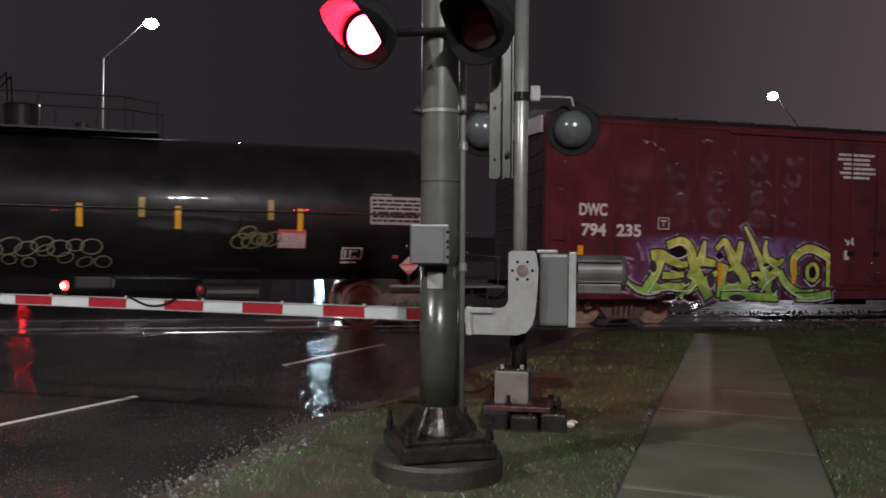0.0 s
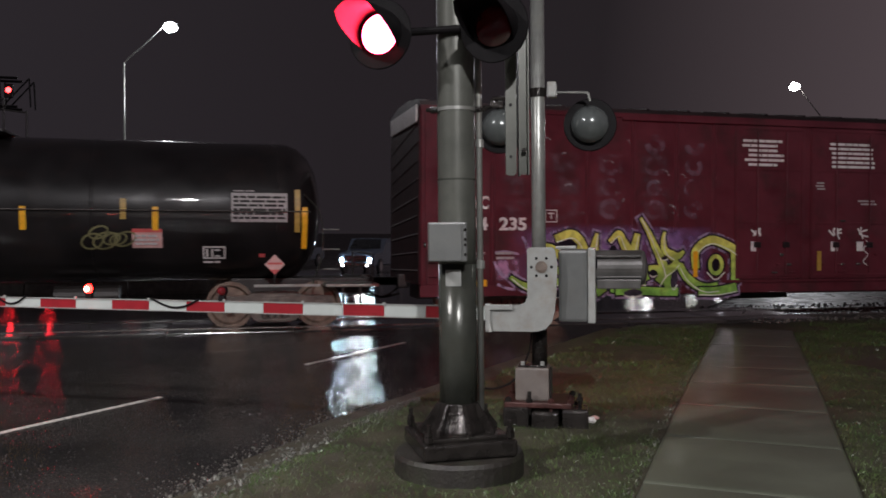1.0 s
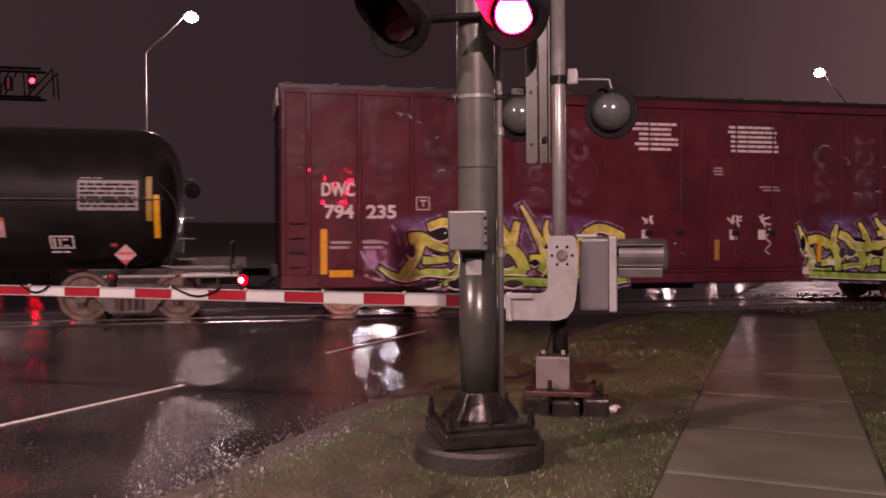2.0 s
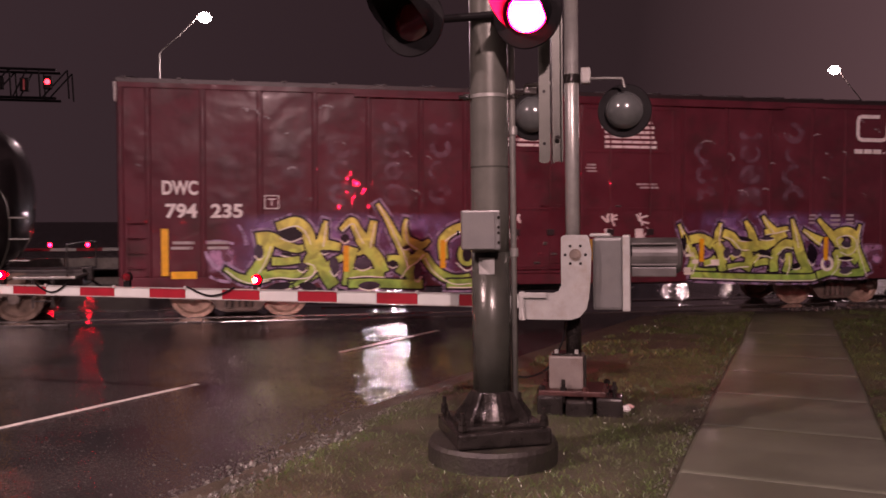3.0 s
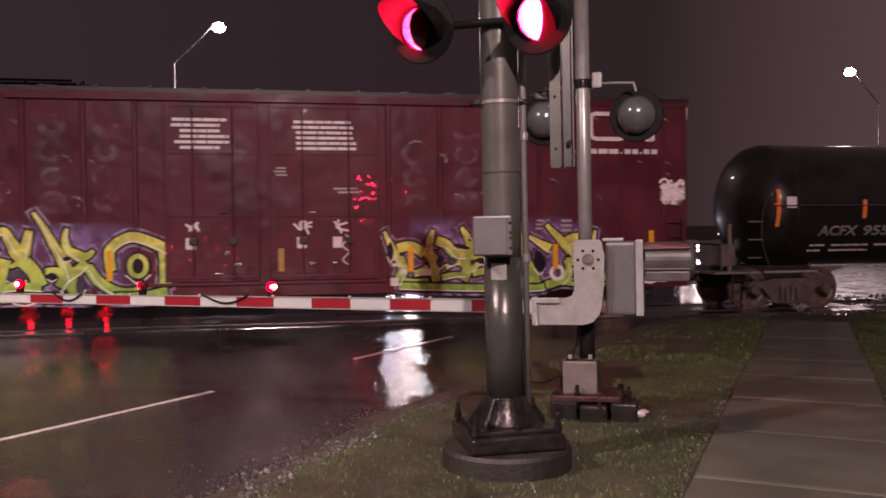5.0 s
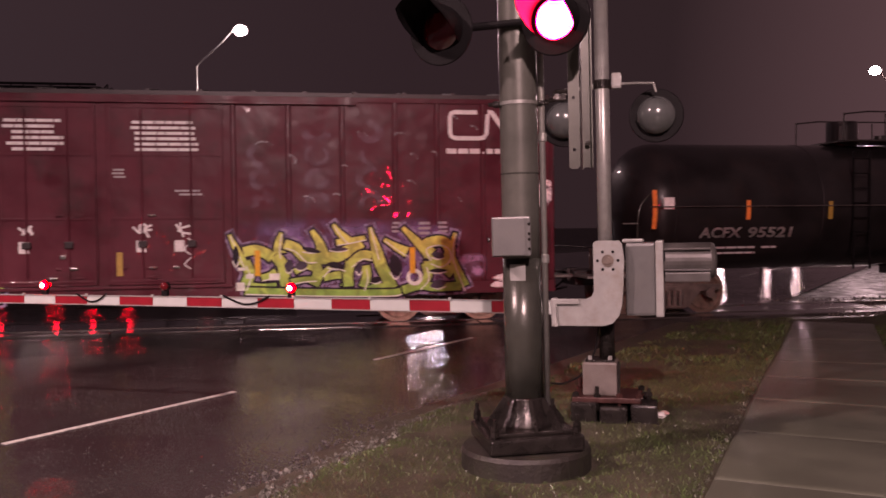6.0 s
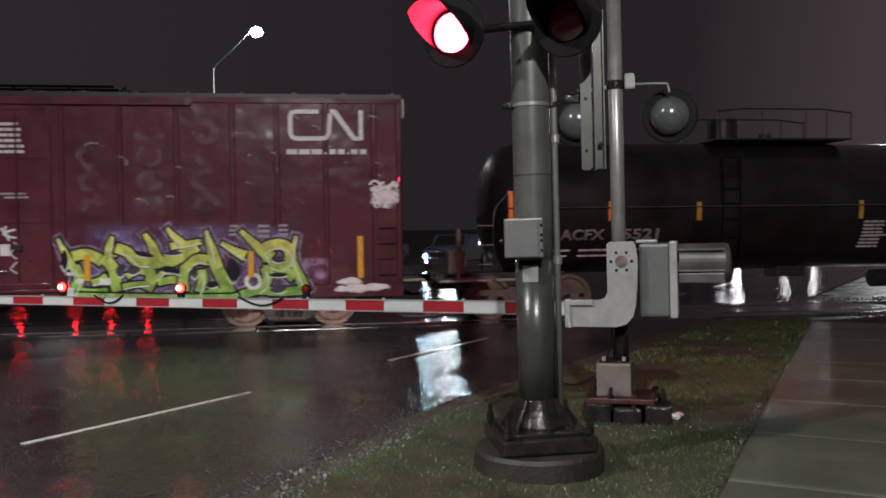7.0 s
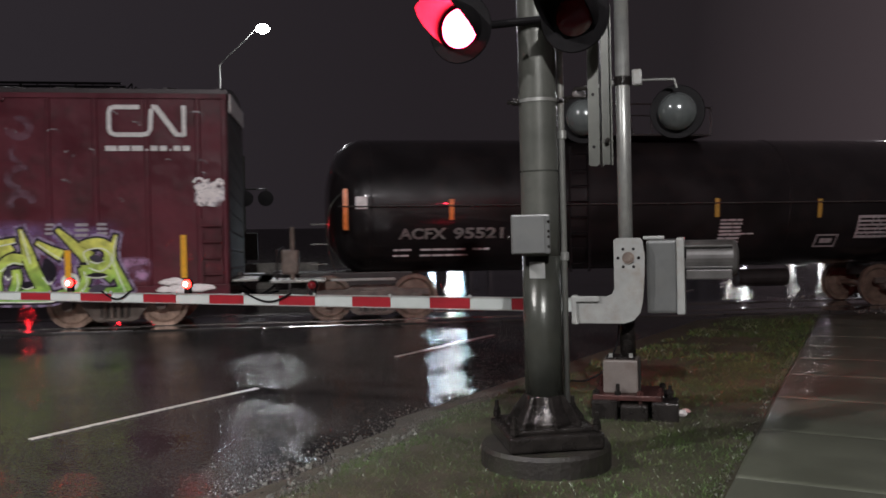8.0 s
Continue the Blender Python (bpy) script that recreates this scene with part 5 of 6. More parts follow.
    counter_shapes(g, y - 0.044, [(3.21, 1.73, 0.46, 0.25), (2.59, 1.40, 0.18, 0.29), (3.13, 1.33, 0.25, 0.07), (3.42, 1.09, 0.19, 0.19), (2.97, 0.71, 0.50, 0.15), (3.85, 1.38, 0.14, 0.09), (4.26, 1.65, 0.18, 0.18), (4.61, 1.14, 0.38, 0.24), (5.22, 1.13, 0.19, 0.15), (4.74, 0.70, 0.46, 0.17), (5.49, 1.46, 0.17, 0.09), (5.72, 0.98, 0.17, 0.38), (6.75, 1.30, 0.50, 0.55), (4.05, 1.12, 0.21, 0.38), (3.53, 0.70, 0.38, 0.17)])
    for k, (start, end, pts) in enumerate(((0.05, 0.12, [(1.58, 1.40), (1.70, 1.18), (1.92, 1.02), (2.18, 1.00)]), (0.06, 0.05, [(1.60, 1.58), (1.85, 1.60), (2.12, 1.55)]), (0.05, 0.08, [(2.20, 1.92), (2.30, 1.74), (2.36, 1.52)]), (0.06, 0.06, [(1.66, 0.92), (1.85, 0.84), (2.05, 0.80)]))):
        part("curl", stroke(bmesh.new(), start, end, pts, y - 0.0345 - 0.0003 * k), M_PINK2, g, "pale lilac curl")
    bm = bmesh.new()
    ribbon(bm, [(6.75 + 0.15 * math.cos(t * 0.5236), 1.30 + 0.19 * math.sin(t * 0.5236)) for t in range(13)], 0.09, y - 0.0665)
    part("letter_bowl", bm, M_LIME, g)
    cloud_patch(car, 11.2, 16.3, 0.74, 2.3, y - 0.0315, M_PURPLE, "overspray", 5)
    g = tagged(new("graffiti"), "lime spray-painted lettering with violet outline")
    g.parent = car
    letter(g, y - 0.044, 0, (0.06, 0.18, [(11.45, 1.91), (11.57, 1.65), (11.70, 1.35)]), (0.19, 0.21, [(11.71, 1.57), (11.94, 1.61), (12.14, 1.54), (12.26, 1.45)]), (0.19, 0.21, [(11.74, 1.39), (11.82, 1.15), (11.74, 0.91)]), (0.13, 0.14, [(11.78, 0.93), (12.05, 0.88), (12.33, 0.89)]), (0.06, 0.25, [(12.44, 1.94), (12.39, 1.74), (12.40, 1.54)]), (0.21, 0.21, [(12.32, 1.50), (12.46, 1.30), (12.49, 1.05), (12.53, 0.89)]), (0.15, 0.13, [(12.33, 1.18), (12.21, 1.10), (12.05, 1.06)]))
    letter(g, y - 0.044, 1, (0.19, 0.23, [(12.50, 1.72), (12.70, 1.64), (12.90, 1.45), (13.10, 1.44)]), (0.08, 0.23, [(13.03, 1.98), (13.18, 1.73), (13.24, 1.49)]), (0.07, 0.18, [(13.45, 2.09), (13.57, 1.93), (13.73, 1.77)]), (0.23, 0.23, [(13.10, 1.43), (13.47, 1.44), (13.79, 1.60), (14.00, 1.74)]), (0.13, 0.10, [(13.51, 1.73), (13.80, 1.77), (14.08, 1.82)]), (0.12, 0.10, [(12.69, 1.17), (12.90, 1.27), (13.10, 1.21)]), (0.12, 0.10, [(12.61, 0.97), (12.85, 1.01), (13.09, 1.02)]), (0.18, 0.21, [(13.10, 1.33), (13.14, 1.12), (13.05, 0.90)]), (0.10, 0.09, [(13.22, 1.10), (13.42, 1.26), (13.67, 1.20)]), (0.13, 0.17, [(13.26, 1.04), (13.54, 1.09), (13.71, 1.03), (13.66, 0.85)]))
    letter(g, y - 0.044, 2, (0.06, 0.23, [(14.18, 2.03), (14.25, 1.76), (14.33, 1.47)]), (0.23, 0.23, [(14.31, 1.51), (14.41, 1.22), (14.53, 0.97), (14.61, 0.80)]), (0.18, 0.20, [(13.79, 1.31), (14.00, 1.47), (14.20, 1.45)]), (0.19, 0.19, [(13.79, 1.35), (13.73, 1.11), (13.74, 0.86)]), (0.17, 0.18, [(14.08, 1.27), (14.10, 1.06), (14.03, 0.84)]), (0.13, 0.13, [(14.11, 0.77), (14.32, 0.85), (14.57, 0.80)]))
    letter(g, y - 0.044, 3, (0.08, 0.21, [(14.46, 1.78), (14.70, 1.63), (14.91, 1.52)]), (0.08, 0.25, [(14.83, 2.02), (15.04, 1.81), (15.25, 1.60), (15.42, 1.47)]), (0.21, 0.21, [(15.37, 1.43), (15.29, 1.66), (15.55, 1.74), (15.74, 1.66), (15.78, 1.45), (15.59, 1.30), (15.37, 1.37)]), (0.17, 0.21, [(15.25, 1.25), (15.63, 1.22), (15.84, 1.07)]), (0.07, 0.22, [(15.90, 1.90), (15.82, 1.49), (15.93, 1.15), (16.07, 0.81)]), (0.17, 0.17, [(14.82, 0.76), (15.16, 0.85), (15.50, 0.81), (16.01, 0.82)]), (0.18, 0.17, [(15.29, 1.29), (15.33, 1.04), (15.16, 0.83)]))
    letter(g, y - 0.044, 4, (0.15, 0.15, [(11.73, 0.81), (12.53, 0.77), (13.54, 0.73), (14.57, 0.71), (14.78, 0.74)]))
    counter_shapes(g, y - 0.044, [(11.57, 1.51, 0.13, 0.38), (12.82, 1.29, 0.25, 0.17), (13.50, 1.28, 0.38, 0.14), (13.95, 1.23, 0.13, 0.25), (14.28, 0.98, 0.24, 0.13), (15.54, 1.45, 0.28, 0.14), (15.54, 1.14, 0.38, 0.09), (15.54, 0.87, 0.34, 0.17), (13.02, 1.59, 0.38, 0.10), (13.55, 1.60, 0.38, 0.08), (14.68, 1.26, 0.25, 0.46), (12.58, 1.29, 0.17, 0.25)])
    for k, (u, z, w, h) in enumerate(((11.68, 1.24, 0.15, 0.06), (11.83, 1.10, 0.15, 0.09), (12.3, 1.08, 0.2, 0.13), (11.65, 0.90, 0.16, 0.16))):
        bm = bmesh.new()
        bar(bm, u - w / 2, u + w / 2, z - h / 2, z + h / 2, y - 0.062)
        part("sticker", bm, M_SHINE, car, "pale worn sticker")
    bm = bmesh.new()
    ribbon(bm, [(15.06 + 0.13 * math.cos(t * 0.5236), 1.02 + 0.13 * math.sin(t * 0.5236)) for t in range(13)], 0.075, y - 0.067)
    part("white_ring", bm, M_SHINE, car)
    cloud_patch(car, 15.75, 16.6, 0.95, 1.5, y - 0.0335, M_PINK, "overspray", 8)
    cloud_patch(car, 1.55, 2.2, 0.95, 1.5, y - 0.0335, M_PINK, "overspray", 9)
    cloud_patch(car, 17.36, 17.93, 2.42, 2.92, y - 0.0335, M_CRUSTMIST, "paint_splash", 6)
    bm = bmesh.new()
    rng = random.Random(6)
    for k in range(46):
        cx, cz = 17.66 + max(-0.2, min(0.18, rng.gauss(0, 0.12))), 2.67 + max(-0.2, min(0.2, rng.gauss(0, 0.11)))
        a, r = rng.uniform(-0.4, 1.9), rng.uniform(0.05, 0.12)
        ribbon(bm, [(cx + r * math.cos(a + t) * 0.9, cz + r * math.sin(a + t)) for t in (0, 0.9, 1.8, 2.7)], rng.uniform(0.025, 0.05), y - 0.035 - 0.0003 * k)
    part("paint_splash", bm, M_CRUST, car, "white scribbled paint splash")
    for k, (u0, u1, z) in enumerate(((16.47, 17.71, 0.83), (16.66, 17.2, 0.99))):
        rng = random.Random(k)
        for _ in range(22 if k == 0 else 10):
            bm = bmesh.new()
            bmesh.ops.create_icosphere(bm, subdivisions=2, radius=1.0)
            s, hh = rng.uniform(0.08, 0.2), rng.uniform(0.03, 0.065)
            for v in bm.verts:
                f = 1 + 0.35 * noise.noise(v.co * 2 + Vector((_, k, 0)))
                v.co = Vector((v.co.x * s * f, v.co.y * 0.035, v.co.z * hh * f))
            part("white_crust", bm, M_CRUST, car, "", smooth=True, at=pose(rng.uniform(u0 + 0.1, u1 - 0.1), y - 0.045, z + rng.uniform(-0.04, 0.05)))
    # ghostly chalk smears on the upper panels
    rng = random.Random(21)
    for k in range(46):
        u = rng.uniform(0.3, 17.6)
        if 6.6 < u < 11.6:
            continue
        z = rng.uniform(2.3, 4.2)
        bm = bmesh.new()
        a = rng.uniform(-0.6, 0.6)
        r = rng.uniform(0.06, 0.2)
        pts = [(u + r * math.cos(a + t), z + r * 0.7 * math.sin(a + t)) for t in (0, 0.7, 1.4, 2.1)]
        ribbon(bm, pts, rng.uniform(0.02, 0.05), y - 0.0335)
        part("chalk_smear", bm, M_CHALK, car)
    # pale rings: the gloss of old painted bubbles drawn as colour
    rng = random.Random(12)
    for u, column in ((4.2, 3), (5.25, 4), (6.2, 4), (12.1, 3), (13.15, 4), (14.2, 4)):
        for k in range(column):
            z = 2.52 + 0.47 * k
            r = rng.uniform(0.16, 0.24)
            bm = bmesh.new()
            ribbon(bm, [(u + r * math.cos(t * 0.5236 + k), z + r * 0.85 * math.sin(t * 0.5236 + k)) for t in range(rng.choice((7, 8, 11)))], rng.uniform(0.07, 0.16), y - 0.0318)
            part("bubble_sheen", bm, M_RING, car)
    for u in (2.1, 3.15, 4.2, 5.25, 13.15):
        for z in (2.5, 3.0, 3.5):
            cloud_patch(car, u - 0.4, u + 0.4, z - 0.26, z + 0.26, y - 0.0312, M_GHOST, "overspray", int(u * 10 + z * 7))
    return car


def build_tank(label):
    """Tank of 14.4 m about its own left head, on two trucks."""
    R, CZ, L = 1.45, 2.42, 14.4
    car = tagged(new("tank_car"), label, "tank car", "train cars")
    prof = [(0.0, 0.0), (0.5, 0.035), (0.9, 0.13), (1.18, 0.29), (1.36, 0.50), (1.44, 0.72), (R, 0.85), (R, L - 0.85), (1.44, L - 0.72), (1.36, L - 0.50), (1.18, L - 0.29), (0.9, L - 0.13), (0.5, L - 0.035), (0.0, L)]
    bm = bmesh.new()
    lathe(bm, prof, 64, Matrix.Translation((0, 0, CZ)) @ Matrix.Rotation(radians(90), 4, "Y"))
    tank = part("tank_shell", bm, M_TANK, car, "glossy black tank shell", smooth=True)
    for u in (0.95, 4.4, 10.0, L - 0.95):
        bm = bmesh.new()
        lathe(bm, [(R, -0.03), (R + 0.008, -0.02), (R + 0.008, 0.02), (R, 0.03)], 64, Matrix.Translation((u, 0, CZ)) @ Matrix.Rotation(radians(90), 4, "Y"))
        part("weld_band", bm, M_TANK, tank)
    bm = bmesh.new()
    box(bm, (0.4, 0, 0.86), (2.9, 1.0, 0.34), bevel=0.03)
    part("stub_sill", bm, M_UNDER, car)
    bm = bmesh.new()
    box(bm, (L - 0.4, 0, 0.86), (2.9, 1.0, 0.34), bevel=0.03)
    part("stub_sill", bm, M_UNDER, car)
    for u in (-0.55, L + 0.55):
        bm = bmesh.new()
        box(bm, (u, 0, 0.92), (1.1, 2.9, 0.05), bevel=0.01)
        part("end_platform", bm, M_GALV, car, "galvanised end platform")
    for u in (0.15, L - 1.35):
        bm = bmesh.new()
        box(bm, (u + 0.6, -1.42, 0.93), (1.3, 0.06, 0.05), bevel=0.008)
        part("edge_rail", bm, M_SILVER, car, "pale platform edge")
    bm = bmesh.new()
    tube(bm, [(0.3, -1.50, 2.40), (L - 0.3, -1.50, 2.40)], 0.014, 8)
    hand = part("handrail", bm, M_RAIL, car, "thin side handrail")
    for k in range(7):
        bm = bmesh.new()
        u = 0.9 + k * (L - 1.8) / 6
        rod(bm, (u, -1.50, 2.40), (u, -1.43, 2.36), 0.013, seg=8)
        part("bracket", bm, M_UNDER, hand)
    for u in (-0.95, L + 0.95):
        bm = bmesh.new()
        tube(bm, [(u, -1.42, 0.95), (u, -1.42, 1.55), (u, 1.42, 1.55), (u, 1.42, 0.95)], 0.02, 8)
        part("end_rail", bm, M_UNDER, car)
        ladder(car, u + (0.25 if u < 0 else -0.6), u + (0.6 if u < 0 else -0.25), 0.35, 0.9, -1.46, 2, M_UNDER)
    for head, way in ((0.0, 1), (L, -1)):
        pts = [Vector((head + way * 0.42, -1.36, 2.75)), Vector((head + way * 0.10, -1.38, 2.35)), Vector((head + way * 0.06, -1.40, 1.6)), Vector((head + way * 0.26, -1.42, 0.95))]
        part("grab_rail", tube(bmesh.new(), curve_points(pts, 5), 0.013, 8), M_LOWER, car, "wet galvanised grab rail")
        for z in (1.25, 1.65, 2.05):
            part("grab_rung", rod(bmesh.new(), (head + way * 0.05, -1.40, z), (head - way * 0.28, -1.40, z), 0.014, seg=8), M_GALV, car)
    bm = bmesh.new()
    tube(bm, [(-0.65, -1.25, 0.9), (-0.65, -1.25, 2.0)], 0.05, 12)
    box(bm, (-0.7, -1.1, 1.3), (0.35, 0.4, 0.5), bevel=0.05)
    part("brake_gear", bm, M_TRUCK, car, "wet dark brake gear")
    # manway platform
    mid = L / 2 - 0.4
    bm = bmesh.new()
    rod(bm, (mid - 1.0, 0, 3.8), (mid - 1.0, 0, 4.42), 0.35, seg=24)
    part("manway", bm, M_TANK, car)
    bm = bmesh.new()
    rod(bm, (mid + 0.1, 0.1, 3.8), (mid + 0.1, 0.1, 4.12), 0.14, seg=14)
    part("valve", bm, M_UNDER, car)
    bm = bmesh.new()
    box(bm, (mid, 0, 3.90), (3.2, 1.9, 0.04))
    part("walkway", bm, M_UNDER, car)
    rail = new("safety_rail")
    rail.parent = car
    for y in (-0.95, 0.95):
        bm = bmesh.new()
        tube(bm, [(mid - 1.6, y, 4.5), (mid - 1.0, y, 4.56), (mid + 0.9, y, 4.56), (mid + 1.6, y, 4.48)], 0.018, 8)
        part("top_bar", bm, M_UNDER, rail)
        for u in (-1.6, -0.55, 0.5, 1.0, 1.6):
            bm = bmesh.new()
            rod(bm, (mid + u, y, 3.9), (mid + u, y, 4.52), 0.018, seg=8)
            part("post", bm, M_UNDER, rail)
    ladder(car, mid - 1.75, mid - 1.35, 1.0, 3.6, -1.50, 8, M_BLACK)
    bm = bmesh.new()
    box(bm, (L / 2, -0.2, 0.92), (0.7, 0.6, 0.25), bevel=0.04)
    part("bottom_outlet", bm, M_UNDER, car)
    bm = bmesh.new()
    rod(bm, (L / 2 + 2, -0.5, 0.72), (L / 2 + 3.2, -0.5, 0.72), 0.2, seg=16)
    part("air_reservoir", bm, M_UNDER, car)
    coupler(car, -1.0, -1)
    coupler(car, L + 1.0, 1)
    truck_for(car, 0.97, M_DARKTRUCK, M_DARKWHEEL)
    truck_for(car, L - 0.97, M_DARKTRUCK, M_DARKWHEEL)
    return car


def on_shell(z, lift=0.012):
    """Depth of the near side of the shell at height z."""
    return -math.sqrt(max(0.01, 1.45 ** 2 - (z - 2.42) ** 2)) - lift


def shell_plate(car, u0, u1, z0, z1, mat, name, label="", lift=0.012, rows=5):
    """A sheet that follows the curve of the shell."""
    bm = bmesh.new()
    rings = []
    for k in range(rows + 1):
        z = z0 + (z1 - z0) * k / rows
        rings.append((bm.verts.new((u0, on_shell(z, lift), z)), bm.verts.new((u1, on_shell(z, lift), z))))
    for (a, b), (c, d) in zip(rings, rings[1:]):
        bm.faces.new((a, b, d, c))
    return part(name, bm, mat, car, label)


def shell_lines(car, u0, u1, z0, z1, n, mat, seed, lift=0.016):
    rng = random.Random(seed)
    bm = bmesh.new()
    h = (z1 - z0) / n
    for k in range(n):
        z = z1 - (k + 0.5) * h
        x = u0
        while x < u1 - 0.03:
            w = min(u1 - x, rng.uniform(0.08, 0.3))
            bar(bm, x, x + w, z - h * 0.27, z + h * 0.27, on_shell(z, lift))
            x += w + 0.025
    return part("small_lettering", bm, mat, car, "rows of small unreadable lettering")


def loops(car, u0, u1, z, n, r, mat, width, seed):
    """A looping scrawl, loop beside loop."""
    rng = random.Random(seed)
    scrawl = tagged(new("scrawl"), "looping spray-painted scrawl")
    scrawl.parent = car
    for k in range(n):
        cx = u0 + (k + 0.5) * (u1 - u0) / n
        a = r * rng.uniform(0.7, 1.1)
        cz = z + rng.uniform(-0.12, 0.12)
        lean = rng.uniform(0.1, 0.5)
        pts = [(cx + a * math.cos(t * 0.7) + lean * a * math.sin(t * 0.7), cz + a * 0.75 * math.sin(t * 0.7)) for t in range(10)]
        bm = ribbon(bmesh.new(), pts, width, -1.45)
        for v in bm.verts:
            v.co.y = on_shell(v.co.z, 0.014 + 0.0004 * k)
        part("loop", bm, mat, scrawl)
    return scrawl


boxcar = build_boxcar()
tank_a = build_tank("black tank car with yellow strips and a pale scrawl")
tank_b = build_tank("black tank car with white lettering and orange strips")

# marks of the leading tank car: places counted from the boxcar's end, 16.3 m behind its own left head
TA = 16.3
for u, z0, z1, mat in ((-9.24, 2.03, 2.47, M_YELLOW), (-7.48, 2.02, 2.46, M_YELLOW), (-5.15, 2.02, 2.47, M_YELLOW), (-2.32, 1.66, 2.49, M_YELLOW), (-8.14, 2.23, 2.61, M_OCHRE), (-5.73, 2.23, 2.62, M_OCHRE), (-2.46, 1.99, 2.84, M_OCHRE)):
    shell_plate(tank_a, TA + u - 0.055, TA + u + 0.055, z0, z1, mat, "reflector_strip", lift=0.06 if u == -2.32 else 0.02)
plate = shell_plate(tank_a, TA - 5.58, TA - 5.03, 1.68, 2.05, M_PALEPINK, "notice_plate", "pale pink notice plate")
shell_lines(plate, TA - 5.53, TA - 5.08, 1.72, 1.95, 3, M_DULL, 31, 0.02)
plate = shell_plate(tank_a, TA - 5.58, TA - 5.03, 1.98, 2.05, M_REDCARD, "notice_head", lift=0.018)
panel = shell_plate(tank_a, TA - 3.74, TA - 2.66, 2.19, 2.76, M_DULL, "stencil_panel", "greyed panel of small lettering")
shell_lines(panel, TA - 3.70, TA - 2.70, 2.23, 2.72, 6, M_TANK, 32)
shell_lines(tank_a, TA - 3.70, TA - 3.3, 2.78, 2.82, 1, M_DULL, 33)
for a, b, c, d in ((-4.28, -3.85, 1.68, 1.71), (-4.28, -3.85, 1.46, 1.49), (-4.28, -4.25, 1.46, 1.71), (-3.88, -3.85, 1.46, 1.71), (-4.22, -4.18, 1.50, 1.66), (-4.12, -4.08, 1.50, 1.66), (-4.05, -3.95, 1.50, 1.53), (-4.05, -3.95, 1.62, 1.65)):
    shell_plate(tank_a, TA + a, TA + b, c, d, M_WHITE, "outlined_mark", rows=2)
shell_lines(tank_a, TA - 4.28, TA - 3.95, 1.36, 1.43, 1, M_DULL, 34)
bm = bmesh.new()
prism(bm, [(-0.2, 0), (0, -0.2), (0.2, 0), (0, 0.2)], -0.004, 0.004)
plac = part("placard", bm, M_PALEPINK, tank_a, "red and white diamond placard", at=pose(TA - 2.9, -1.40, 1.35))
bm = bmesh.new()
prism(bm, [(-0.1, -0.1), (0, -0.2), (0.1, -0.1)], -0.007, -0.004)
box(bm, (0, -0.006, 0.02), (0.3, 0.005, 0.04))
part("placard_mark", bm, M_REDCARD, plac)
bm = bmesh.new()
rod(bm, (TA - 2.9, -1.38, 0.9), (TA - 2.9, -1.38, 1.2), 0.02, seg=8)
part("placard_post", bm, M_UNDER, tank_a)
shell_plate(tank_a, TA - 3.2, TA - 3.08, 1.49, 1.56, M_REDCARD, "red_tag", rows=1)
loops(tank_a, TA - 10.9, TA - 8.9, 1.62, 7, 0.20, M_TAG, 0.022, 41)
loops(tank_a, TA - 11.0, TA - 8.7, 1.45, 7, 0.16, M_TAG, 0.02, 44)
loops(tank_a, TA - 6.35, TA - 5.65, 1.92, 6, 0.2, M_OLIVE, 0.035, 42)

# marks of the following tank car: places counted from its own left head
for u, z0, z1, mat in ((0.42, 1.93, 2.76, M_ORANGE), (2.57, 2.11, 2.53, M_ORANGE), (4.53, 2.11, 2.5, M_OCHRE), (8.3, 2.1, 2.5, M_OCHRE), (10.66, 2.06, 2.47, M_OCHRE)):
    shell_plate(tank_b, u - 0.05, u + 0.05, z0, z1, mat, "reflector_strip", lift=0.02)
shell_plate(tank_b, 0.62, 0.86, 2.35, 2.60, M_WHITE, "small_plate", "small white plate")
for ch_u, text, w in ((1.49, "ACFX", 0.98), (2.62, "95521", 1.05)):
    o = lettering(text, 0.30, M_WHITE, tank_b, ch_u, 0, 0, width=w)
    for v in o.data.vertices:
        v.co.z += 1.73
        v.co.y = on_shell(v.co.z, 0.014)
for a, b, z in ((1.4, 1.8, 1.50), (1.95, 2.9, 1.50), (3.05, 3.4, 1.50), (1.4, 1.72, 1.38), (1.95, 2.95, 1.38)):
    shell_lines(tank_b, a, b, z - 0.04, z + 0.04, 1, M_DULL, int(a * 10))
shell_lines(tank_b, 8.4, 8.9, 1.44, 2.07, 8, M_DULL, 51)
shell_lines(tank_b, 8.5, 9.2, 1.70, 1.76, 1, M_DULL, 53)
for a, b, c, d in ((10.7, 11.22, 1.66, 1.69), (10.7, 11.22, 1.41, 1.44), (10.7, 10.73, 1.41, 1.69), (11.19, 11.22, 1.41, 1.69), (10.82, 11.1, 1.5, 1.6)):
    shell_plate(tank_b, a, b, c, d, M_DULL, "outlined_mark", rows=2)
panel = shell_plate(tank_b, 11.6, 12.5, 1.6, 2.1, M_DULL, "stencil_panel", "greyed panel of small lettering")
shell_lines(panel, 11.65, 12.45, 1.64, 2.06, 5, M_TANK, 52)

# ---- beyond the track ----


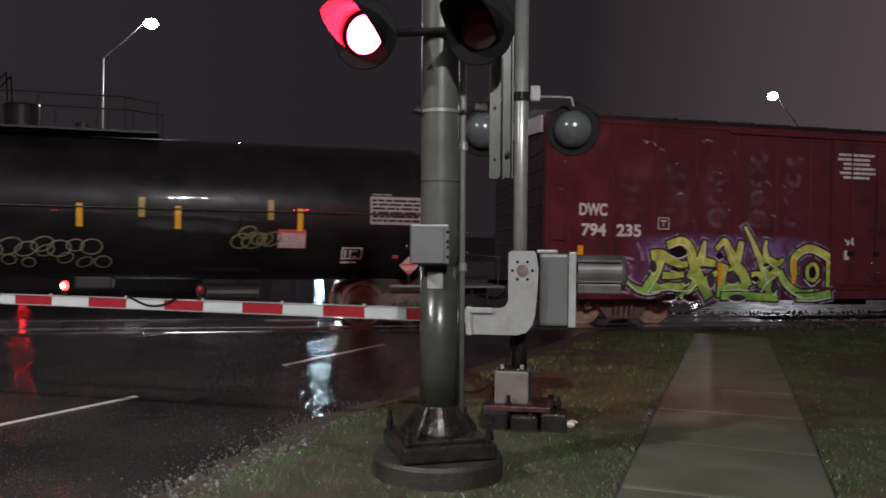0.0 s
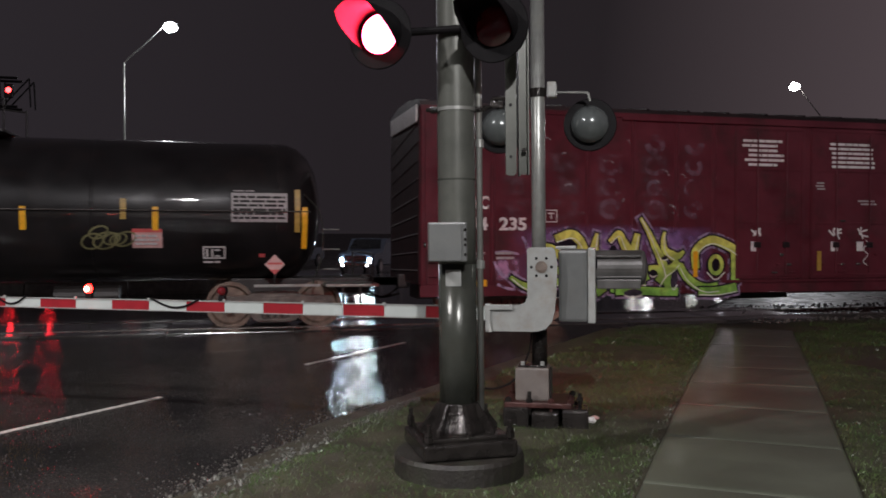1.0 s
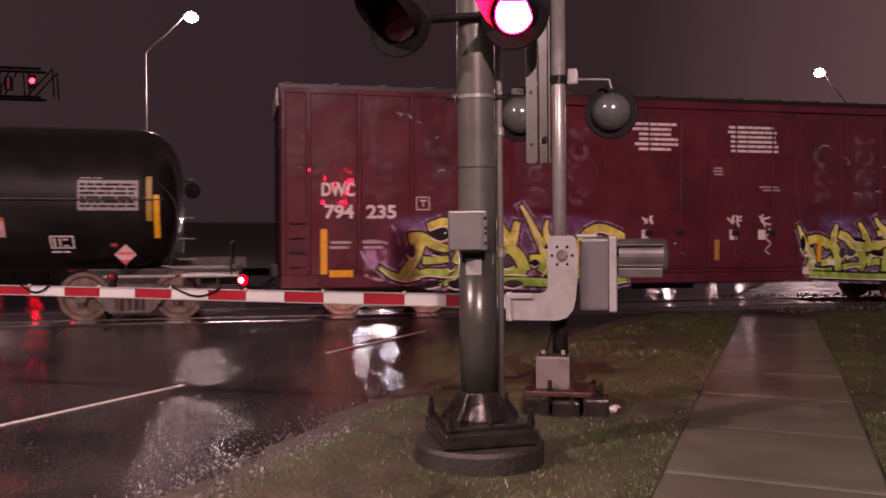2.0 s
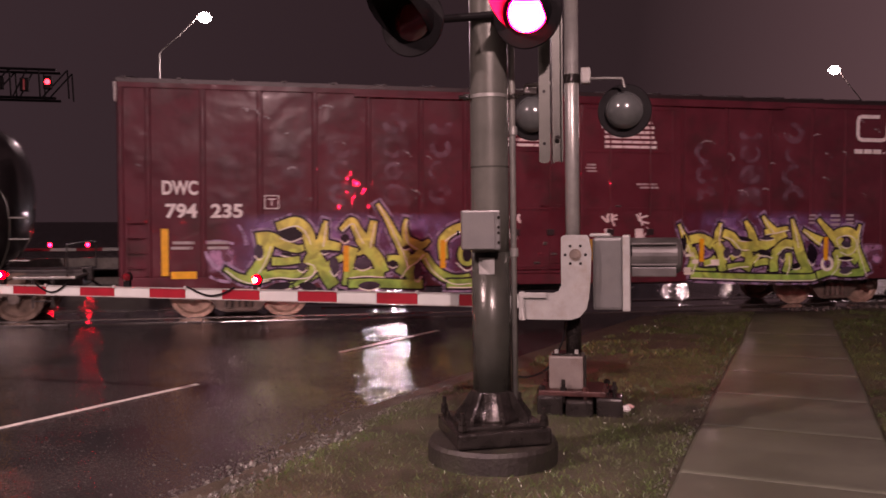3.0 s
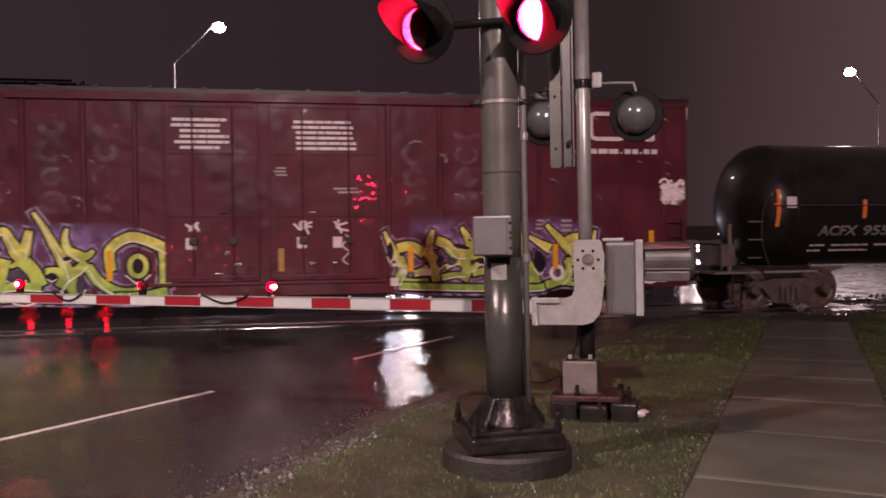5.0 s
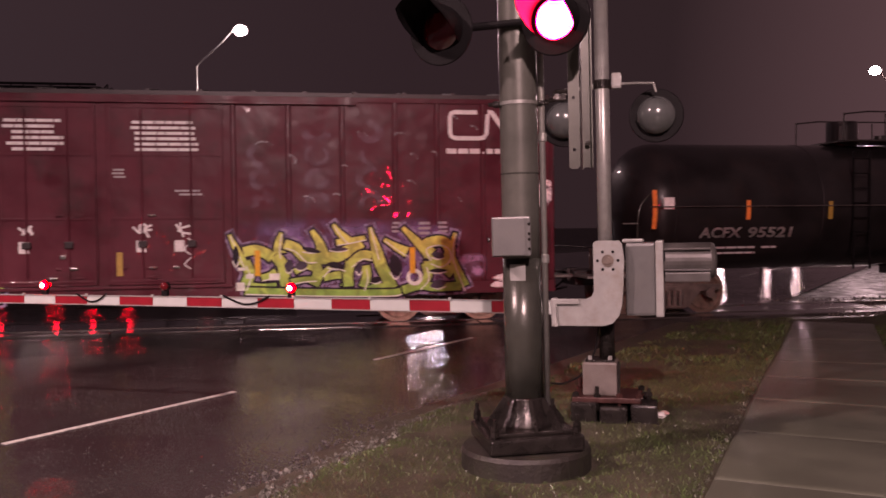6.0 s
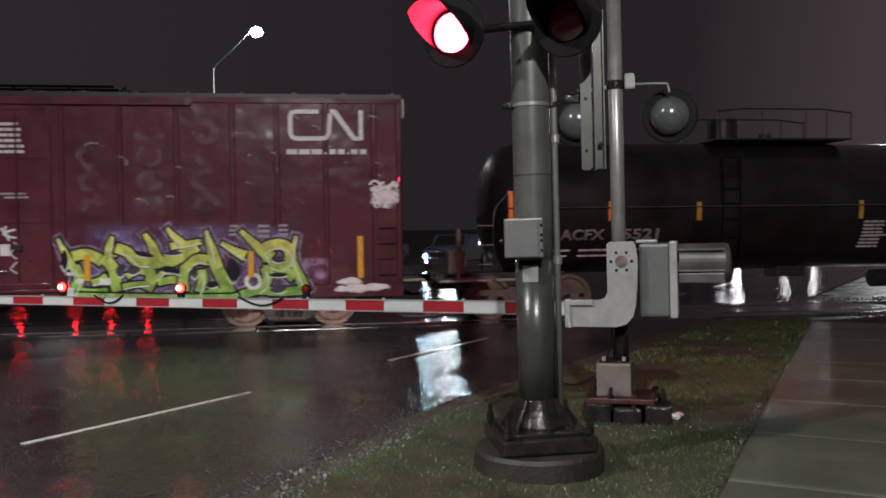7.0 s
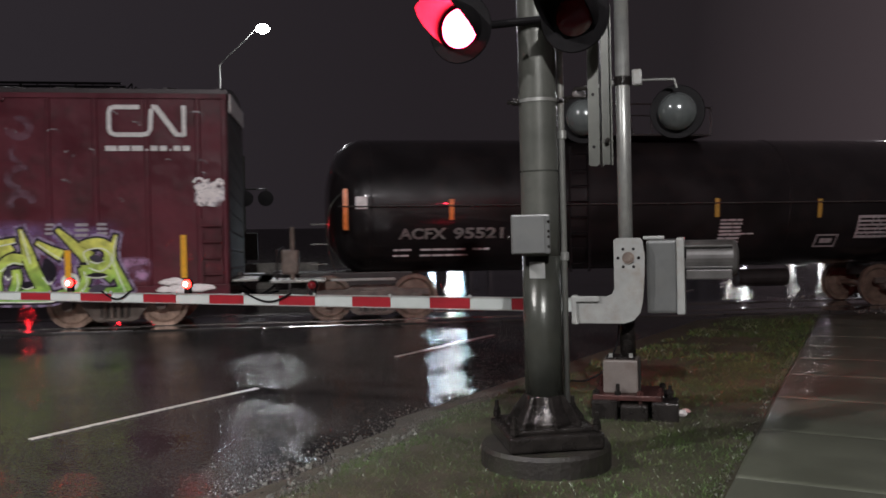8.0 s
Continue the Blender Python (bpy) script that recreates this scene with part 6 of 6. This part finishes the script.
def street_lamp(base, arm_end, label, metal):
    """Tapered pole, curved arm, flat head and a glowing bowl enlarged for bloom."""
    lamp = tagged(new("street_lamp"), label, "street lamp", "street lamps")
    lamp.matrix_basis = pose(base[0], base[1], 0)
    ex, ey, ez = arm_end[0] - base[0], arm_end[1] - base[1], arm_end[2]
    hz = ez - 1.7
    bm = bmesh.new()
    rod(bm, (0, 0, -0.04), (0, 0, hz), 0.08, 0.04, seg=16)
    part("pole", bm, metal, lamp, smooth=True)
    bm = bmesh.new()
    pts = [Vector((0, 0, hz - 0.05)), Vector((ex * 0.1, ey * 0.1, hz + 0.22)), Vector((ex * 0.5, ey * 0.5, hz + 1.0)), Vector((ex * 0.85, ey * 0.85, ez + 0.08))]
    tube(bm, curve_points(pts, 5), 0.03, 10)
    part("arm", bm, metal, lamp)
    ang = math.degrees(math.atan2(ey, ex))
    bm = bmesh.new()
    box(bm, (0, 0, 0.11), (0.75, 0.32, 0.10), bevel=0.03)
    part("head", bm, M_BOXGREY, lamp, at=pose(ex, ey, ez, 0, 0, ang))
    # the bowl is oversized: the lamp's bloom is put into its shape
    bm = bmesh.new()
    bmesh.ops.create_uvsphere(bm, u_segments=20, v_segments=10, radius=0.28)
    bmesh.ops.scale(bm, vec=(1.15, 1.0, 0.85), verts=bm.verts)
    bowl = part("lamp_bowl_bloom", bm, M_STREET, lamp, "glowing white bowl, enlarged to stand in for bloom", smooth=True, at=pose(ex, ey, ez + 0.05, 0, 0, ang))
    bowl.visible_shadow = False
    return lamp


street_lamp((-4.75, 42.7), LAMP_L, "tall grey street lamp with a white glowing head", M_GALV)
street_lamp((34.3, 43.9), LAMP_R, "tall dark street lamp with a white glowing head", M_BASE)
street_lamp((-0.5, -12.2), LAMP_A, "tall grey street lamp with a white glowing head", M_POLE)
street_lamp((-6.2, -1.4), LAMP_B, "tall grey street lamp with a white glowing head", M_POLE)

# signal on the far side of the crossing
far = tagged(new("far_signal"), "distant crossing signal post with two dark lamp discs", "crossing signal")
far.matrix_basis = pose(-2.86, 32.8, 0)
bm = bmesh.new()
rod(bm, (0, 0, -0.04), (0, 0, 4.7), 0.07, seg=12)
part("post", bm, M_LOWER, far)
bm = bmesh.new()
box(bm, (0.25, 0, 1.3), (0.5, 0.4, 1.0), bevel=0.03)
part("cabinet", bm, M_LOWER, far)
for x in (0.08, 0.82):
    bm = bmesh.new()
    lathe(bm, [(0.0, 0.0), (0.27, 0.0), (0.29, 0.03), (0.0, 0.05)], 24, Matrix.Translation((x, -0.15, 3.1)) @ Matrix.Rotation(radians(90), 4, "X"))
    part("disc", bm, M_BLACK, far)
bm = bmesh.new()
tube(bm, [(0, 0, 3.45), (0.85, -0.1, 3.45), (0.85, -0.1, 3.1)], 0.03, 8)
part("bracket", bm, M_LOWER, far)
# lowered barrier on the far side of the crossing
far_gate = tagged(new("crossing_barrier"), "far lowered barrier with steady red lamps beyond the track", "barrier")
far_gate.matrix_basis = pose(-4.4, 29.6, 0)
part("mast", rod(bmesh.new(), (0, 0.12, -0.04), (0, 0.12, 1.7), 0.07, seg=12), M_LOWER, far_gate)
part("drive_box", box(bmesh.new(), (0.1, 0.2, 1.1), (0.4, 0.3, 0.55), bevel=0.03), M_LOWER, far_gate)
for k in range(9):
    part("stripe", box(bmesh.new(), (-0.35 - 0.8 * k, 0, 1.06), (0.795, 0.03, 0.1), bevel=0.004), M_ARMRED if k % 2 else M_ARMWHITE, far_gate)
for x in (-1.2, -2.35, -3.5, -5.2):
    part("lamp_body", box(bmesh.new(), (x, 0.03, 1.18), (0.09, 0.06, 0.14), bevel=0.01), M_BLACK, far_gate)
    part("lamp_lens", lathe(bmesh.new(), [(0.07, 0.0), (0.06, 0.03), (0.0, 0.045)], 18, Matrix.Translation((x, -0.002, 1.21)) @ Matrix.Rotation(radians(90), 4, "X")), M_FARLAMP, far_gate, "glowing red lens", smooth=True)
# overhead signal gantry
gantry = tagged(new("signal_gantry"), "overhead lattice gantry with small red signals", "signal gantry")
gantry.matrix_basis = pose(-18.0, 34.6, 0)
for z in (6.55, 7.6):
    for y in (-0.4, 0.4):
        bm = bmesh.new()
        rod(bm, (0, y, z), (10.5, y, z), 0.05, seg=8)
        part("chord", bm, M_BLACK, gantry)
for k in range(11):
    for y in (-0.4, 0.4):
        bm = bmesh.new()
        x = k * 1.0
        rod(bm, (x, y, 6.55), (x + (0.5 if k % 2 else 0.9), y, 7.6), 0.03, seg=6)
        rod(bm, (x + 0.95, y, 6.55), (x + 0.9, y, 7.6), 0.03, seg=6)
        part("lattice", bm, M_BLACK, gantry)
bm = bmesh.new()
rod(bm, (0.2, 0, -0.04), (0.2, 0, 7.8), 0.2, seg=16)
part("column", bm, M_BLACK, gantry)
for x, z in ((10.25, 7.1), (9.45, 7.0), (8.6, 7.05)):
    bm = bmesh.new()
    box(bm, (x, -0.55, z), (0.3, 0.15, 0.5), bevel=0.03)
    part("signal_box", bm, M_BLACK, gantry)
bm = bmesh.new()
lathe(bm, [(0.0, 0.0), (0.10, 0.0), (0.08, 0.04), (0.0, 0.05)], 16, Matrix.Translation((10.25, -0.63, 7.12)) @ Matrix.Rotation(radians(90), 4, "X"))
part("signal_lens", bm, M_MARK, gantry, "small glowing red lens")
for x in (9.45, 8.6):
    bm = bmesh.new()
    box(bm, (x, -0.64, 7.0), (0.06, 0.02, 0.4))
    part("signal_strip", bm, M_REDCARD, gantry)
# road sign seen beside the far lamp
bm = bmesh.new()
prism(bm, [(-0.45, 0), (0, -0.45), (0.45, 0), (0, 0.45)], -0.01, 0.01)
sign = tagged(new("road_sign"), "dull red diamond road sign on a thin post", "road sign")
sign.matrix_basis = pose(-4.15, 39.6, 2.35)
part("sign_face", bm, M_REDCARD, sign)
bm = bmesh.new()
rod(bm, (0, 0.05, -2.39), (0, 0.05, 0.5), 0.03, seg=8)
part("sign_post", bm, M_GALV, sign)
# low concrete barrier
for k in range(4):
    bm = bmesh.new()
    prism(bm, [(-0.3, -0.04), (0.3, -0.04), (0.26, 0.1), (0.12, 0.35), (0.09, 0.82), (-0.09, 0.82), (-0.12, 0.35), (-0.26, 0.1)], -1.48, 1.48, Matrix.Rotation(radians(90), 4, "Z"))
    tagged(part("concrete_barrier", bm, M_CONC, None, at=pose(-10.6 + 3.0 * k, 28.6 + 0.05 * k, 0, 0, 0, 2)), "pale wet concrete road barrier beyond the track", "barrier", "barriers beyond the track")


def car_with_lights(m, paint, label, tall=1.75, lights=True, beam=None):
    """A pickup seen from the front: hood, cab, bumper, lamps, four wheels. Faces -y."""
    car = tagged(new("pickup_truck"), label, "pickup truck")
    car.matrix_basis = m
    bm = bmesh.new()
    prism(bm, [(0, 0.42), (0.02, 0.85), (0.15, 1.05), (1.35, 1.12), (1.95, tall), (3.4, tall), (3.7, 1.15), (5.3, 1.12), (5.35, 0.5), (5.2, 0.4)], -0.95, 0.95, Matrix.Rotation(radians(90), 4, "Z"))
    bmesh.ops.bevel(bm, geom=bm.edges[:], offset=0.05, segments=2, affect="EDGES")
    body = part("body", bm, paint, car, smooth=True)
    bm = bmesh.new()
    q = [bm.verts.new(v) for v in ((-0.82, 1.45, 1.19), (0.82, 1.45, 1.19), (0.7, 1.90, tall - 0.09), (-0.7, 1.90, tall - 0.09))]
    bm.faces.new(q)
    bmesh.ops.translate(bm, vec=(0, -0.06, 0.05), verts=bm.verts)
    part("windscreen", bm, M_CARDARK, body)
    bm = bmesh.new()
    box(bm, (0, -0.01, 0.78), (1.15, 0.06, 0.30), bevel=0.02)
    grille = part("grille", bm, M_CARDARK, car)
    for z in (0.70, 0.78, 0.86):
        bm = bmesh.new()
        box(bm, (0, -0.05, z), (1.1, 0.02, 0.025))
        part("grille_bar", bm, M_CHROME, grille)
    bm = bmesh.new()
    box(bm, (0, -0.06, 0.50), (1.9, 0.16, 0.18), bevel=0.04)
    part("bumper", bm, M_CHROME, car)
    for x in (-0.74, 0.74):
        bm = bmesh.new()
        lathe(bm, [(0.0, 0.0), (0.09, 0.0), (0.075, 0.05), (0.0, 0.065)], 18, Matrix.Translation((x, -0.01, 0.72)) @ Matrix.Rotation(radians(90), 4, "X"))
        part("headlight", bm, (beam or M_HEAD) if lights else M_CARDARK, car, "glowing white headlight" if lights else "")
        for y in (0.95, 4.3):
            bm = bmesh.new()
            rod(bm, (x * 1.18, y, 0.38), (x * 1.18 + 0.12 * (1 if x > 0 else -1), y, 0.38), 0.38, seg=22)
            wheel = part("wheel", bm, M_CARDARK, car)
            bm = bmesh.new()
            rod(bm, (x * 1.18 + 0.11 * (1 if x > 0 else -1), y, 0.38), (x * 1.18 + 0.135 * (1 if x > 0 else -1), y, 0.38), 0.24, seg=18)
            part("rim", bm, M_CHROME, wheel)
    for x in (-0.62, 0.62):
        bm = bmesh.new()
        box(bm, (x, -0.13, 0.46), (0.12, 0.03, 0.08), bevel=0.01)
        part("fog_lamp", bm, M_STREET if lights else M_CARDARK, car, "small glowing fog lamp" if lights else "")
    return car


car_with_lights(pose(6.0, 41.3, -0.06, 0, 0, -28), M_CARPAINT, "slate grey pickup truck waiting with headlights on beyond the track")
car_with_lights(pose(2.2, 46.5, -0.0, 0, 0, -28), M_CARPAINT, "slate grey parked pickup truck with lights off", 1.9, False)
car_with_lights(pose(24.0, 47.0, -0.0, 0, 0, 20), M_CARPAINT, "slate grey pickup truck with headlights on beyond the verge", beam=M_HEADLOW)
car_with_lights(pose(23.7, 39.1, -0.0, 0, 0, -31), M_CARPAINT, "slate grey pickup truck queueing with headlights on beyond the track", beam=M_HEADLOW)
night_lamp("headlights_a", (6.2, 40.9, 0.85), 150, COOL, 0.12, (1.0, 20, 0.2), 70)
night_lamp("headlights_b", (24.2, 46.4, 0.85), 60, COOL, 0.12, (15, 20, 0.2), 70)

# ---- what moves ----


def train_place(t):
    """The boxcar's leading end along the track."""
    return 6.929 - 3.1167 * t - 0.0291 * t * t + 0.0002 * t ** 3


def motions():
    times = [0.5 * k for k in range(17)]
    for thing, off in ((boxcar, 0.0), (tank_a, -TA), (tank_b, 19.85)):
        walk(thing, [(t, pose(train_place(t) + off, CAR_Y, 0)) for t in times])
    fine = [8.0 * k / 72 for k in range(73)]
    for ws, ax in WHEELSETS:
        walk(ws, [(t, pose(ax, 0, WHEEL_R, 0, math.degrees((train_place(t) - train_place(0)) / WHEEL_R), 0)) for t in fine])
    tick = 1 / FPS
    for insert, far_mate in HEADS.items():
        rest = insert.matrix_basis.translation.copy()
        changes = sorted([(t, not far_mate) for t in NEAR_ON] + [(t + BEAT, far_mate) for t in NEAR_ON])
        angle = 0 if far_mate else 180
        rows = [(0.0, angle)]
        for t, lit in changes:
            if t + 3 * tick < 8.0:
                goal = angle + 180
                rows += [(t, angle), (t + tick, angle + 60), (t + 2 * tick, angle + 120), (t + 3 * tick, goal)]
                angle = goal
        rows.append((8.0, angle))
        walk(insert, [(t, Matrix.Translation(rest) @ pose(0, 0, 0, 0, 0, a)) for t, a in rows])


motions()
